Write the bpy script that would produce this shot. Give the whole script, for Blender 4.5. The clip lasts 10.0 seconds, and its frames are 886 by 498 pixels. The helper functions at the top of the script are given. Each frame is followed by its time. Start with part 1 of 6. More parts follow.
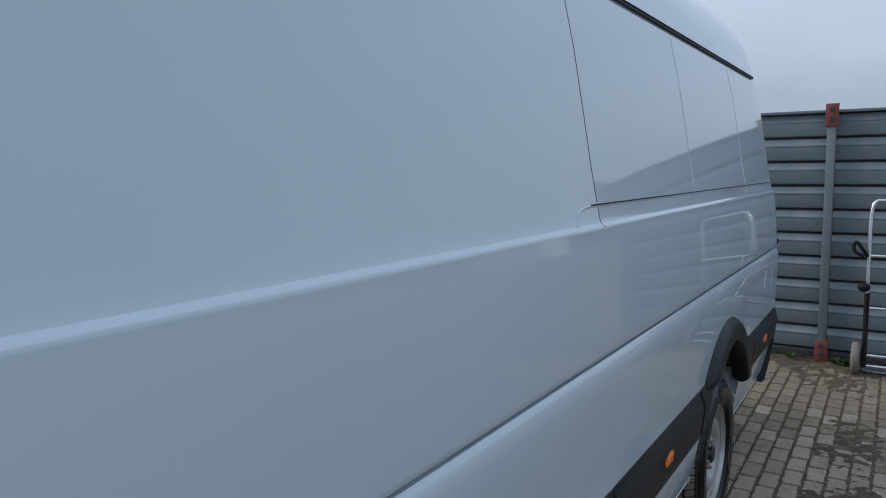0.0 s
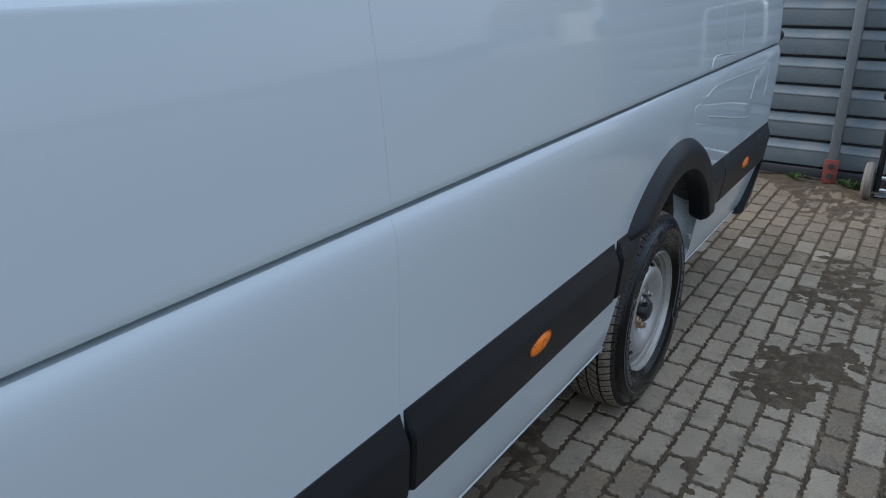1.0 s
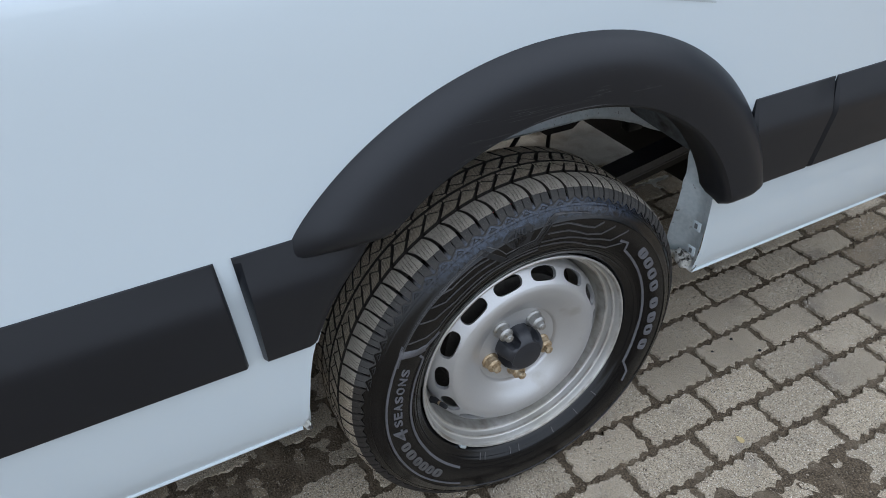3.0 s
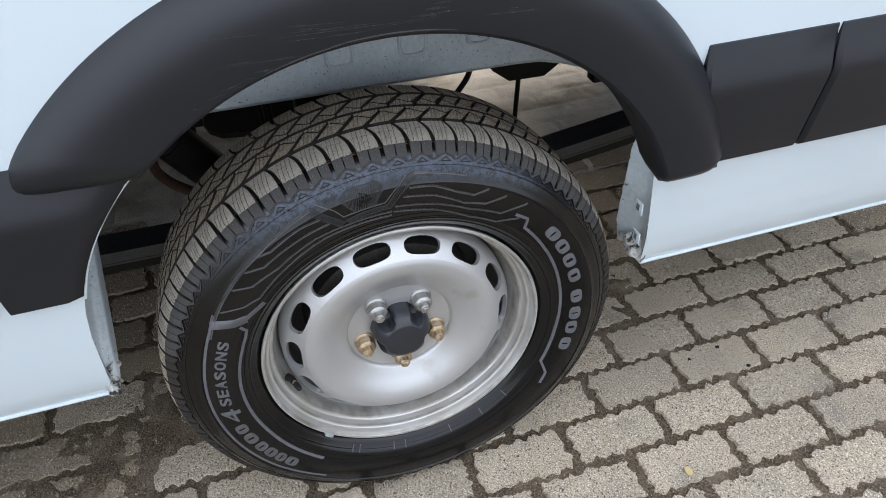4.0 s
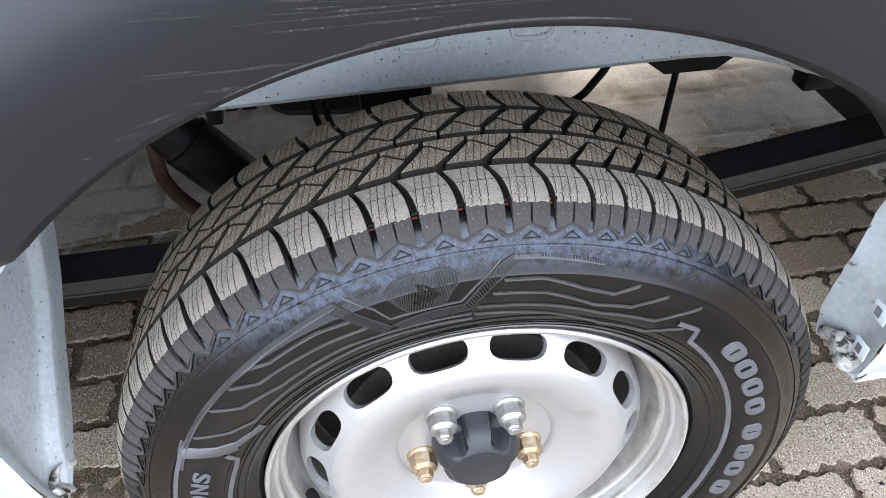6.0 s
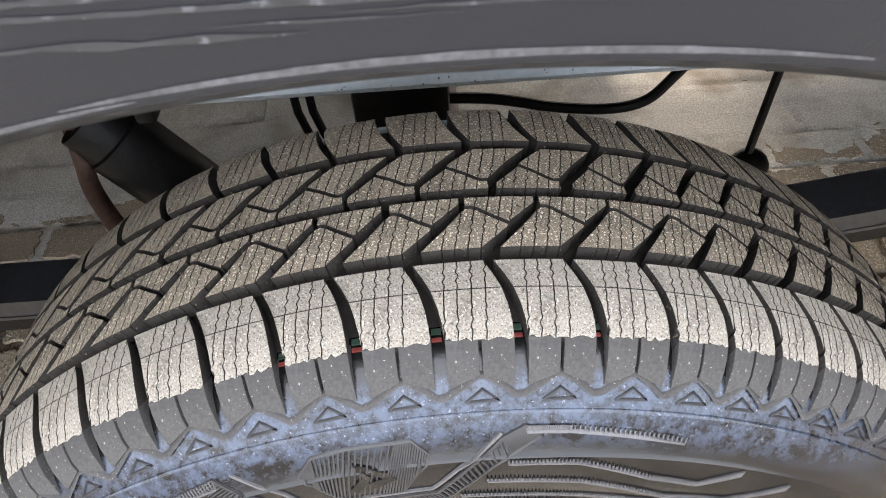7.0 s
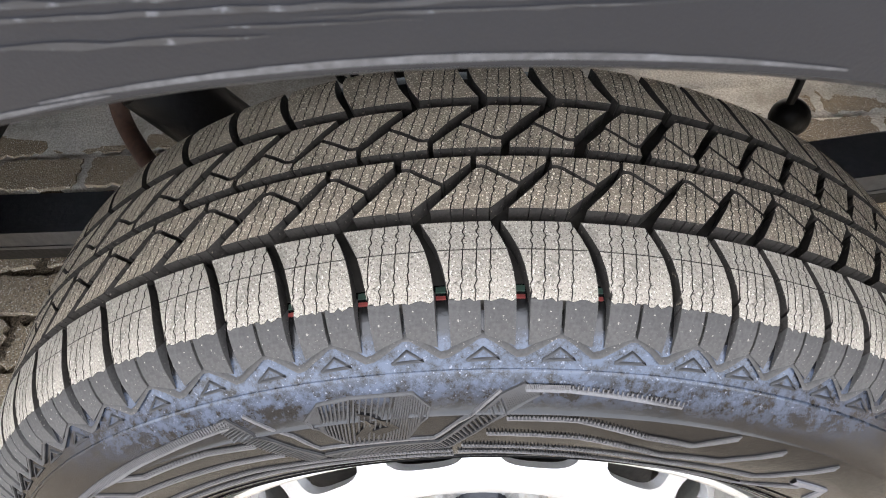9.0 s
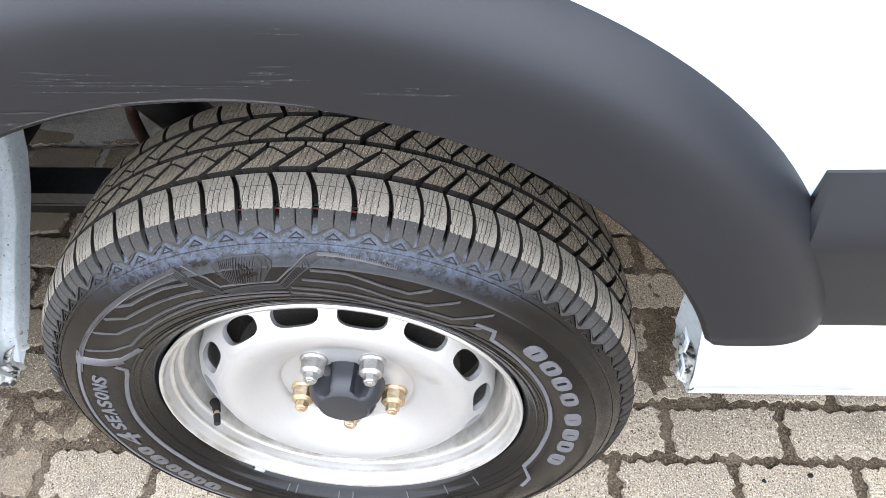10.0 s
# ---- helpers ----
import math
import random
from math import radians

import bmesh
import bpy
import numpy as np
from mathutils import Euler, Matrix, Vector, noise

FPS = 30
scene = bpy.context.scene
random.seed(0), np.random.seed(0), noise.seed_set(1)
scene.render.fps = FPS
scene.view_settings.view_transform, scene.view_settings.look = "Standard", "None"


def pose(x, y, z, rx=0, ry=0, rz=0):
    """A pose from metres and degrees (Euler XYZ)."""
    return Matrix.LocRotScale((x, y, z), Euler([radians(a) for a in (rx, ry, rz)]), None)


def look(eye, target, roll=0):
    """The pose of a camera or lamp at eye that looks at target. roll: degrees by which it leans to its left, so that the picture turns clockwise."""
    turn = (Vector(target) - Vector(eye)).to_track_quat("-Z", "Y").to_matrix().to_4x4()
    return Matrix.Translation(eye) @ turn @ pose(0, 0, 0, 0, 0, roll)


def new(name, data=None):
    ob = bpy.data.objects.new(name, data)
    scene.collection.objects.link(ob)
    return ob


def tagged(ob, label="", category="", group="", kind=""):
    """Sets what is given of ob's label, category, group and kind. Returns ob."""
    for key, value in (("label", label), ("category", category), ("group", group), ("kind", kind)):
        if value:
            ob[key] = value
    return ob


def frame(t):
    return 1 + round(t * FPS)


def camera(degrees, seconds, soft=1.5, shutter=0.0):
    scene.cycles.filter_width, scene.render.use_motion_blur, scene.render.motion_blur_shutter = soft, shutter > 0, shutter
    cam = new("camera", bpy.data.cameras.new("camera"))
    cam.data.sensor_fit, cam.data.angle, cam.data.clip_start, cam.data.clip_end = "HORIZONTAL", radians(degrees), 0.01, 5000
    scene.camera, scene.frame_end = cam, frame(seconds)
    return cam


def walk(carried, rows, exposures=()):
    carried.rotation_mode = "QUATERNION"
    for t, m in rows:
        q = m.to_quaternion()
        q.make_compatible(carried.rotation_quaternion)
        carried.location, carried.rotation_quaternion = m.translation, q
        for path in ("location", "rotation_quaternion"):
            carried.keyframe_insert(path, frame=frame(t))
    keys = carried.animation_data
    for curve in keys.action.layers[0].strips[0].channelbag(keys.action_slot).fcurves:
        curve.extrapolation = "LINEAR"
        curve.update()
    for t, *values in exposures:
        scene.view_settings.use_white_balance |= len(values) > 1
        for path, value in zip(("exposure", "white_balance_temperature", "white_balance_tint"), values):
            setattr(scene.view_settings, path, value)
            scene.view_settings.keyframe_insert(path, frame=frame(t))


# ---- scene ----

cam = camera(63.5, 10.0, soft=0.5)
# a small sensor's deep focus: only what is a hand's width away blurs
cam.data.dof.use_dof, cam.data.dof.focus_distance, cam.data.dof.aperture_fstop = True, 0.62, 50.0
PATH = [
    (0, (0.64, -3.182, 1.589), (-0.427, -1.505, 1.37), -0.6),
    (0.5, (0.66, -2.724, 1.524), (-0.408, -1.113, 1.011), -1.2),
    (1, (0.708, -2.262, 1.474), (-0.355, -0.735, 0.739), -0.9),
    (1.5, (0.773, -1.837, 1.452), (-0.325, -0.374, 0.641), -0.9),
    (2, (0.803, -1.405, 1.407), (-0.385, -0.11, 0.452), -1.3),
    (2.2, (0.841, -1.225, 1.387), (-0.388, -0.054, 0.328), -1.3),
    (3.3, (0.78, -0.37, 1.223), (-0.706, 0.243, 0.034), -2.5),
    (3.5, (0.768, -0.276, 1.193), (-0.708, 0.282, -0.035), -2.8),
    (4, (0.767, -0.149, 1.138), (-0.727, 0.277, -0.122), -2.6),
    (4.5, (0.776, -0.095, 1.122), (-0.735, 0.204, -0.154), -2.8),
    (5, (0.747, -0.062, 1.119), (-0.757, 0.175, -0.177), -3.2),
    (5.5, (0.625, -0.08, 1.071), (-0.861, 0.134, -0.25), -3.5),
    (6, (0.404, -0.06, 1.004), (-1.074, 0.082, -0.335), -4.3),
    (6.2, (0.317, -0.053, 0.983), (-1.139, 0.063, -0.383), -4.0),
    (7.3, (0.183, 0.01, 0.899), (-1.225, -0.013, -0.529), -5.0),
    (7.5, (0.181, 0.011, 0.896), (-1.216, -0.022, -0.541), -5.2),
    (8, (0.171, 0.011, 0.901), (-1.184, -0.046, -0.575), -5.5),
    (8.5, (0.165, 0.018, 0.915), (-1.141, -0.068, -0.6), -6.2),
    (9, (0.182, 0.012, 0.922), (-1.103, -0.101, -0.608), -6.4),
    (9.5, (0.269, 0.028, 0.942), (-1.053, -0.086, -0.556), -4.6),
    (10, (0.434, 0.178, 1.114), (-0.882, 0.045, -0.386), -4.2),
]
EXPOSURES = [(0.0, -0.35, 5860, 8.5), (0.5, -0.26, 5880, 8.5), (1.0, 0.02, 5900, 9), (2.0, 0.30, 6110, 10), (3.5, 1.37, 6620, 11.5), (4.5, 1.75, 6730, 13), (5.0, 1.92, 6600, 13.5), (5.5, 2.0, 6560, 14), (6.0, 2.66, 6640, 15), (6.2, 2.90, 6750, 15), (7.5, 3.35, 7200, 15), (9.0, 3.25, 7100, 15), (9.5, 3.17, 7000, 15), (10.0, 2.8, 6820, 14)]
walk(cam, [(t, look(eye, target, roll)) for t, eye, target, roll in PATH], EXPOSURES)

# ---- world, sun ----
world = bpy.data.worlds.new("overcast_sky")
scene.world = world
world.use_nodes = True
wn, wl = world.node_tree.nodes, world.node_tree.links
wn.clear()
w_out, w_bg, w_mix = wn.new("ShaderNodeOutputWorld"), wn.new("ShaderNodeBackground"), wn.new("ShaderNodeMixRGB")
sky = wn.new("ShaderNodeTexSky")
sky.sky_type, sky.sun_disc, sky.sun_elevation, sky.sun_rotation = "NISHITA", False, radians(36), radians(265)
sky.dust_density = 3.0
w_scale = wn.new("ShaderNodeMixRGB")
w_scale.blend_type, w_scale.inputs[0].default_value, w_scale.inputs[2].default_value = "MULTIPLY", 1.0, (0.09, 0.09, 0.09, 1)
wl.new(sky.outputs[0], w_scale.inputs[1])
w_tc, w_map, w_noise, w_ramp = wn.new("ShaderNodeTexCoord"), wn.new("ShaderNodeMapping"), wn.new("ShaderNodeTexNoise"), wn.new("ShaderNodeValToRGB")
w_map.inputs["Scale"].default_value = (1, 1, 3)
w_noise.inputs["Scale"].default_value, w_noise.inputs["Detail"].default_value = 1.6, 5
w_ramp.color_ramp.elements[0].position, w_ramp.color_ramp.elements[0].color = 0.35, (0.34, 0.39, 0.46, 1)
w_ramp.color_ramp.elements[1].position, w_ramp.color_ramp.elements[1].color = 0.7, (0.52, 0.56, 0.62, 1)
wl.new(w_tc.outputs["Generated"], w_map.inputs[0])
wl.new(w_map.outputs[0], w_noise.inputs["Vector"])
wl.new(w_noise.outputs["Fac"], w_ramp.inputs[0])
w_mix.inputs[0].default_value = 0.8
wl.new(w_scale.outputs[0], w_mix.inputs[1])
wl.new(w_ramp.outputs[0], w_mix.inputs[2])
# overcast dome: three times as bright overhead as at the horizon
w_sep, w_up, w_dome = wn.new("ShaderNodeSeparateXYZ"), wn.new("ShaderNodeMapRange"), wn.new("ShaderNodeMixRGB")
wl.new(w_tc.outputs["Generated"], w_sep.inputs[0])
wl.new(w_sep.outputs["Z"], w_up.inputs["Value"])
w_up.inputs["To Min"].default_value, w_up.inputs["To Max"].default_value = 1.28, 2.65
w_dome.blend_type, w_dome.inputs[0].default_value = "MULTIPLY", 1.0
wl.new(w_mix.outputs[0], w_dome.inputs[1])
wl.new(w_up.outputs[0], w_dome.inputs[2])
wl.new(w_dome.outputs[0], w_bg.inputs[0])
w_bg.inputs[1].default_value = 1.0
wl.new(w_bg.outputs[0], w_out.inputs[0])
sun = new("sun", bpy.data.lights.new("sun", "SUN"))
sun.data.energy, sun.data.angle, sun.data.color = 2.0, radians(18), (1.0, 0.95, 0.88)
sun.matrix_world = look((-8, -2.0, 5.0), (0, 0, 0))


# ---- materials ----
def material(name, base, rough=0.6, metal=0.0, var=0.15, scale=12.0, bump=0.1, bscale=180.0, coat=0.0,
             stain=None, stain_at=(0.55, 0.68), stain_scale=6.0, per_object=0.0, per_island=0.0, depth=0.002, spec=0.5, place=False, stretch=None, grain=0.0):
    """A surface with broad variation, fine grain and, where given, a second stain colour."""
    m = bpy.data.materials.new(name)
    m.use_nodes = True
    n, l = m.node_tree.nodes, m.node_tree.links
    b = n["Principled BSDF"]
    tc = n.new("ShaderNodeTexCoord")
    where = n.new("ShaderNodeNewGeometry").outputs["Position"] if place else tc.outputs["Object"]
    if stretch:
        mp = n.new("ShaderNodeMapping")
        mp.inputs["Scale"].default_value = stretch
        l.new(where, mp.inputs[0])
        where = mp.outputs[0]
    broad, fine = n.new("ShaderNodeTexNoise"), n.new("ShaderNodeTexNoise")
    for t, s, d in ((broad, scale, 6), (fine, bscale, 4)):
        t.inputs["Scale"].default_value, t.inputs["Detail"].default_value = s, d
        l.new(where, t.inputs["Vector"])
    mix = n.new("ShaderNodeMixRGB")
    mix.inputs[1].default_value = (*[c * (1 - var) for c in base], 1)
    mix.inputs[2].default_value = (*[min(1, c * (1 + var)) for c in base], 1)
    l.new(broad.outputs["Fac"], mix.inputs[0])
    speckle = n.new("ShaderNodeMixRGB")
    speckle.blend_type, speckle.inputs[0].default_value = "OVERLAY", min(1, var * 1.5)
    l.new(mix.outputs[0], speckle.inputs[1])
    l.new(fine.outputs["Fac"], speckle.inputs[2])
    out = speckle.outputs[0]
    if grain:
        gr, gm = n.new("ShaderNodeMapRange"), n.new("ShaderNodeMixRGB")
        gr.inputs["From Min"].default_value, gr.inputs["From Max"].default_value = 0.32, 0.68
        gr.inputs["To Min"].default_value, gr.inputs["To Max"].default_value = 1 - grain, 1 + grain
        l.new(fine.outputs["Fac"], gr.inputs["Value"])
        gm.blend_type, gm.inputs[0].default_value = "MULTIPLY", 1
        l.new(out, gm.inputs[1])
        l.new(gr.outputs[0], gm.inputs[2])
        out = gm.outputs[0]
    if stain:
        st, ramp, sm = n.new("ShaderNodeTexNoise"), n.new("ShaderNodeValToRGB"), n.new("ShaderNodeMixRGB")
        st.inputs["Scale"].default_value, st.inputs["Detail"].default_value = stain_scale, 8
        l.new(where, st.inputs["Vector"])
        ramp.color_ramp.elements[0].position, ramp.color_ramp.elements[1].position = stain_at
        l.new(st.outputs["Fac"], ramp.inputs[0])
        l.new(ramp.outputs[0], sm.inputs[0])
        l.new(out, sm.inputs[1])
        sm.inputs[2].default_value = (*stain, 1)
        out = sm.outputs[0]
    for amount, kind, socket in ((per_object, "ShaderNodeObjectInfo", "Random"), (per_island, "ShaderNodeNewGeometry", "Random Per Island")):
        if amount:
            info, mr, mul = n.new(kind), n.new("ShaderNodeMapRange"), n.new("ShaderNodeMixRGB")
            mr.inputs["To Min"].default_value, mr.inputs["To Max"].default_value = 1 - amount, 1 + amount
            l.new(info.outputs[socket], mr.inputs["Value"])
            mul.blend_type, mul.inputs[0].default_value = "MULTIPLY", 1
            l.new(out, mul.inputs[1])
            l.new(mr.outputs[0], mul.inputs[2])
            out = mul.outputs[0]
    l.new(out, b.inputs["Base Color"])
    rr = n.new("ShaderNodeMapRange")
    rr.inputs["To Min"].default_value, rr.inputs["To Max"].default_value = max(0.02, rough - 0.12 * rough), min(1, rough + 0.12 * rough)
    l.new(broad.outputs["Fac"], rr.inputs["Value"])
    l.new(rr.outputs[0], b.inputs["Roughness"])
    b.inputs["Metallic"].default_value, b.inputs["Coat Weight"].default_value, b.inputs["Coat Roughness"].default_value = metal, coat, 0.04
    b.inputs["Specular IOR Level"].default_value = spec
    if bump:
        bp = n.new("ShaderNodeBump")
        bp.inputs["Strength"].default_value, bp.inputs["Distance"].default_value = bump, depth
        l.new(fine.outputs["Fac"], bp.inputs["Height"])
        l.new(bp.outputs[0], b.inputs["Normal"])
    return m


def tread_rubber(name, film, cover, sand, often=0.60):
    """Rubber whose running surface carries a dry film of dust and loose grains of sand."""
    m = material(name, (0.020, 0.019, 0.018), spec=0.25, rough=0.88, var=0.3, scale=40, bump=0.0)
    n, l = m.node_tree.nodes, m.node_tree.links
    b = n["Principled BSDF"]
    out = b.inputs["Base Color"].links[0].from_socket
    tc = n.new("ShaderNodeTexCoord")
    heights = []
    for scale, detail, at, colour in ((38, 9, (0.5 - cover * 0.35, 0.78 - cover * 0.3), film), (780, 6, (0.42, 0.70), [c * 1.28 for c in film]), (260, 7, (0.66, 0.75), (0.045, 0.040, 0.034)), (1000, 2, (often, often + 0.03), sand)):
        tex, ramp, mix = n.new("ShaderNodeTexNoise"), n.new("ShaderNodeValToRGB"), n.new("ShaderNodeMixRGB")
        tex.inputs["Scale"].default_value, tex.inputs["Detail"].default_value = scale, detail
        ramp.color_ramp.elements[0].position, ramp.color_ramp.elements[1].position = at
        l.new(tc.outputs["Object"], tex.inputs["Vector"])
        l.new(tex.outputs["Fac"], ramp.inputs[0])
        l.new(ramp.outputs[0], mix.inputs[0])
        l.new(out, mix.inputs[1])
        mix.inputs[2].default_value = (*colour, 1)
        out = mix.outputs[0]
        heights.append(ramp.outputs[0])
    pits, ramp, mix = n.new("ShaderNodeTexNoise"), n.new("ShaderNodeValToRGB"), n.new("ShaderNodeMixRGB")
    pits.inputs["Scale"].default_value, pits.inputs["Detail"].default_value = 1400, 3
    ramp.color_ramp.elements[0].position, ramp.color_ramp.elements[1].position = 0.56, 0.64
    mapped = n.new("ShaderNodeMapping")
    mapped.inputs["Location"].default_value = (3.1, 7.7, 1.3)
    l.new(tc.outputs["Object"], mapped.inputs[0])
    l.new(mapped.outputs[0], pits.inputs["Vector"])
    l.new(pits.outputs["Fac"], ramp.inputs[0])
    l.new(ramp.outputs[0], mix.inputs[0])
    l.new(out, mix.inputs[1])
    mix.inputs[2].default_value = (*[c * 0.42 for c in film], 1)
    l.new(mix.outputs[0], b.inputs["Base Color"])
    add, bp = n.new("ShaderNodeMath"), n.new("ShaderNodeBump")
    l.new(heights[1], add.inputs[0])
    l.new(heights[2], add.inputs[1])
    bp.inputs["Strength"].default_value, bp.inputs["Distance"].default_value = 0.6, 0.0006
    l.new(add.outputs[0], bp.inputs["Height"])
    l.new(bp.outputs[0], b.inputs["Normal"])
    return m


M_PAINT = material("white_van_paint", (0.575, 0.652, 0.698), rough=0.35, var=0.02, scale=1.5, bump=0.02, bscale=2.5, coat=1.0, depth=0.02)
M_INNER = material("grey_primer_metal", (0.53, 0.575, 0.59), rough=0.5, var=0.16, scale=22, bump=0.6, bscale=150, depth=0.0016, stain=(0.09, 0.08, 0.07), stain_at=(0.655, 0.68), stain_scale=260)
M_HOUSING = material("dull_dark_grey_sheet", (0.13, 0.14, 0.145), rough=0.8, var=0.25, scale=15, bump=0.5, bscale=120, stain=(0.05, 0.045, 0.04), stain_at=(0.55, 0.7), stain_scale=20)
M_SILL = material("dirty_bare_sill_sheet", (0.54, 0.60, 0.625), rough=0.5, var=0.22, scale=18, bump=0.6, bscale=120, depth=0.0016, stain=(0.12, 0.11, 0.10), stain_at=(0.645, 0.70), stain_scale=70)
M_SEAL = material("torn_seam_sealer", (0.55, 0.55, 0.52), rough=0.8, var=0.4, scale=60, bump=0.6, bscale=200, stain=(0.05, 0.045, 0.04), stain_at=(0.52, 0.6), stain_scale=70)
M_PLASTIC = material("black_textured_plastic", (0.0098, 0.0110, 0.0142), spec=0.37, rough=0.41, var=0.12, scale=9, bump=0.22, bscale=1400, depth=0.0003)
M_SCRATCH = material("pale_scuff_marks", (0.019, 0.020, 0.0225), rough=0.5, var=0.5, scale=120, bump=0.0, stain=(0.085, 0.089, 0.098), stain_at=(0.58, 0.70), stain_scale=300)
M_RUBBED = material("rubbed_highlit_edge", (0.055, 0.057, 0.062), rough=0.45, var=0.6, scale=140, bump=0.2, bscale=600, depth=0.0004)
M_SEAM = material("grey_paint_seam", (0.58, 0.59, 0.61), rough=0.5, var=0.1, bump=0.0)
M_GAP = material("black_rubber_strip", (0.008, 0.008, 0.009), spec=0.3, rough=0.6, var=0.1, bump=0.1)
M_RUBBER = material("black_tyre_sidewall_rubber", (0.0033, 0.0033, 0.0037), rough=0.22, var=0.3, scale=14, bump=0.2, bscale=500, depth=0.0005, spec=0.36, stain=(0.0066, 0.0060, 0.0053), stain_at=(0.54, 0.80), stain_scale=9)
# the shade of the groove floors is put into this dark colour
M_GROOVE = material("dark_groove_rubber", (0.022, 0.0195, 0.017), rough=0.9, var=0.4, scale=60, bump=0.2, spec=0.15)
M_RUBBER_LINE = material("dark_moulded_rubber_line", (0.016, 0.016, 0.017), rough=0.5, spec=0.3, var=0.3, scale=60, bump=0.1)
M_MARK = material("worn_grey_tyre_lettering", (0.088, 0.088, 0.096), rough=0.55, var=0.35, scale=70, bump=0.3, bscale=700, depth=0.0004)
M_HATCH = material("dark_moulded_hatching", (0.026, 0.0255, 0.026), spec=0.35, rough=0.5, var=0.35, scale=60, bump=0.2, bscale=900, depth=0.0003)
M_RELIEF = material("dull_grey_tyre_relief", (0.072, 0.070, 0.071), spec=0.4, rough=0.42, var=0.35, scale=60, bump=0.3, bscale=900, depth=0.0004)


def add_ring_tint(m, limits, colour, scale, at, rough):
    """A mottled tint on the upper sidewall, between two radii and above a height."""
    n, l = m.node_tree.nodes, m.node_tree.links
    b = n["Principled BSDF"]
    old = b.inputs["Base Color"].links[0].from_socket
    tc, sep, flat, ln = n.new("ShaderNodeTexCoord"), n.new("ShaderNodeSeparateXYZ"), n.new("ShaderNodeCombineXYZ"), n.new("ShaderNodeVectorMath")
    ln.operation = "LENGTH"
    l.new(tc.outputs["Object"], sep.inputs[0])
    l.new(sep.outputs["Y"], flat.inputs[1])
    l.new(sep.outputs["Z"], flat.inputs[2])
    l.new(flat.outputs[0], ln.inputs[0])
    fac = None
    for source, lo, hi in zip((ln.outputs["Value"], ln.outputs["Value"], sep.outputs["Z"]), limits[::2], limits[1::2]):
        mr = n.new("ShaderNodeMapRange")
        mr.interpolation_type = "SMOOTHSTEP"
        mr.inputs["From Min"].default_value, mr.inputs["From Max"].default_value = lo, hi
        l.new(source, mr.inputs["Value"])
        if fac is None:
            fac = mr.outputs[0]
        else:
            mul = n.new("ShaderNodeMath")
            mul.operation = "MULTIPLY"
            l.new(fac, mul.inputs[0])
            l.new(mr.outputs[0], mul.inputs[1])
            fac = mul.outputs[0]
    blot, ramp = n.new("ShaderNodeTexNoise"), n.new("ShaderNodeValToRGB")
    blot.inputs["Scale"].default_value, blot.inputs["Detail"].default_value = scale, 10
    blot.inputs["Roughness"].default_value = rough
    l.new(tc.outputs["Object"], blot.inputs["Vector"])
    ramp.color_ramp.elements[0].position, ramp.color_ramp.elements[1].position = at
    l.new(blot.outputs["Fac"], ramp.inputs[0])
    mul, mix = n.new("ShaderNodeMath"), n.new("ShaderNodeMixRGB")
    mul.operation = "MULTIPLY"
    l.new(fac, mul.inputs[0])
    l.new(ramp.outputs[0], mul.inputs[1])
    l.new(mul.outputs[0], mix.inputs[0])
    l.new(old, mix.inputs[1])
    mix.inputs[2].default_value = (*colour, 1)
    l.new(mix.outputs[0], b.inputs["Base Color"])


def add_specks(m, scale, pale, dark, often=0.64):
    """Single pale and dark grains strewn over a surface."""
    n, l = m.node_tree.nodes, m.node_tree.links
    b = n["Principled BSDF"]
    out = b.inputs["Base Color"].links[0].from_socket
    where = n.new("ShaderNodeNewGeometry").outputs["Position"]
    for k, colour in enumerate((pale, dark)):
        mp, tex, ramp, mix = n.new("ShaderNodeMapping"), n.new("ShaderNodeTexNoise"), n.new("ShaderNodeValToRGB"), n.new("ShaderNodeMixRGB")
        mp.inputs["Location"].default_value = (k * 5.3, k * 2.1, k * 9.7)
        tex.inputs["Scale"].default_value, tex.inputs["Detail"].default_value = scale * (1 - 0.35 * k), 2
        ramp.color_ramp.elements[0].position, ramp.color_ramp.elements[1].position = often, often + 0.05
        l.new(where, mp.inputs[0])
        l.new(mp.outputs[0], tex.inputs["Vector"])
        l.new(tex.outputs["Fac"], ramp.inputs[0])
        l.new(ramp.outputs[0], mix.inputs[0])
        l.new(out, mix.inputs[1])
        mix.inputs[2].default_value = (*colour, 1)
        out = mix.outputs[0]
    l.new(out, b.inputs["Base Color"])


# brown road dust; sky sheen painted as a bluish band; dark blots; pale specks
add_ring_tint(M_RUBBER, (0.222, 0.235, 0.40, 0.32, 0.19, 0.28), (0.0092, 0.0081, 0.0071), 60, (0.36, 0.68), 0.65)
add_ring_tint(M_RUBBER, (0.300, 0.316, 0.334, 0.329, 0.225, 0.300), (0.043, 0.056, 0.082), 150, (0.40, 0.56), 0.8)
add_ring_tint(M_RUBBER, (0.285, 0.296, 0.325, 0.308, 0.23, 0.28), (0.004, 0.004, 0.0045), 95, (0.52, 0.58), 0.7)
add_ring_tint(M_RUBBER, (0.302, 0.318, 0.335, 0.330, 0.24, 0.31), (0.14, 0.15, 0.18), 700, (0.64, 0.70), 0.5)


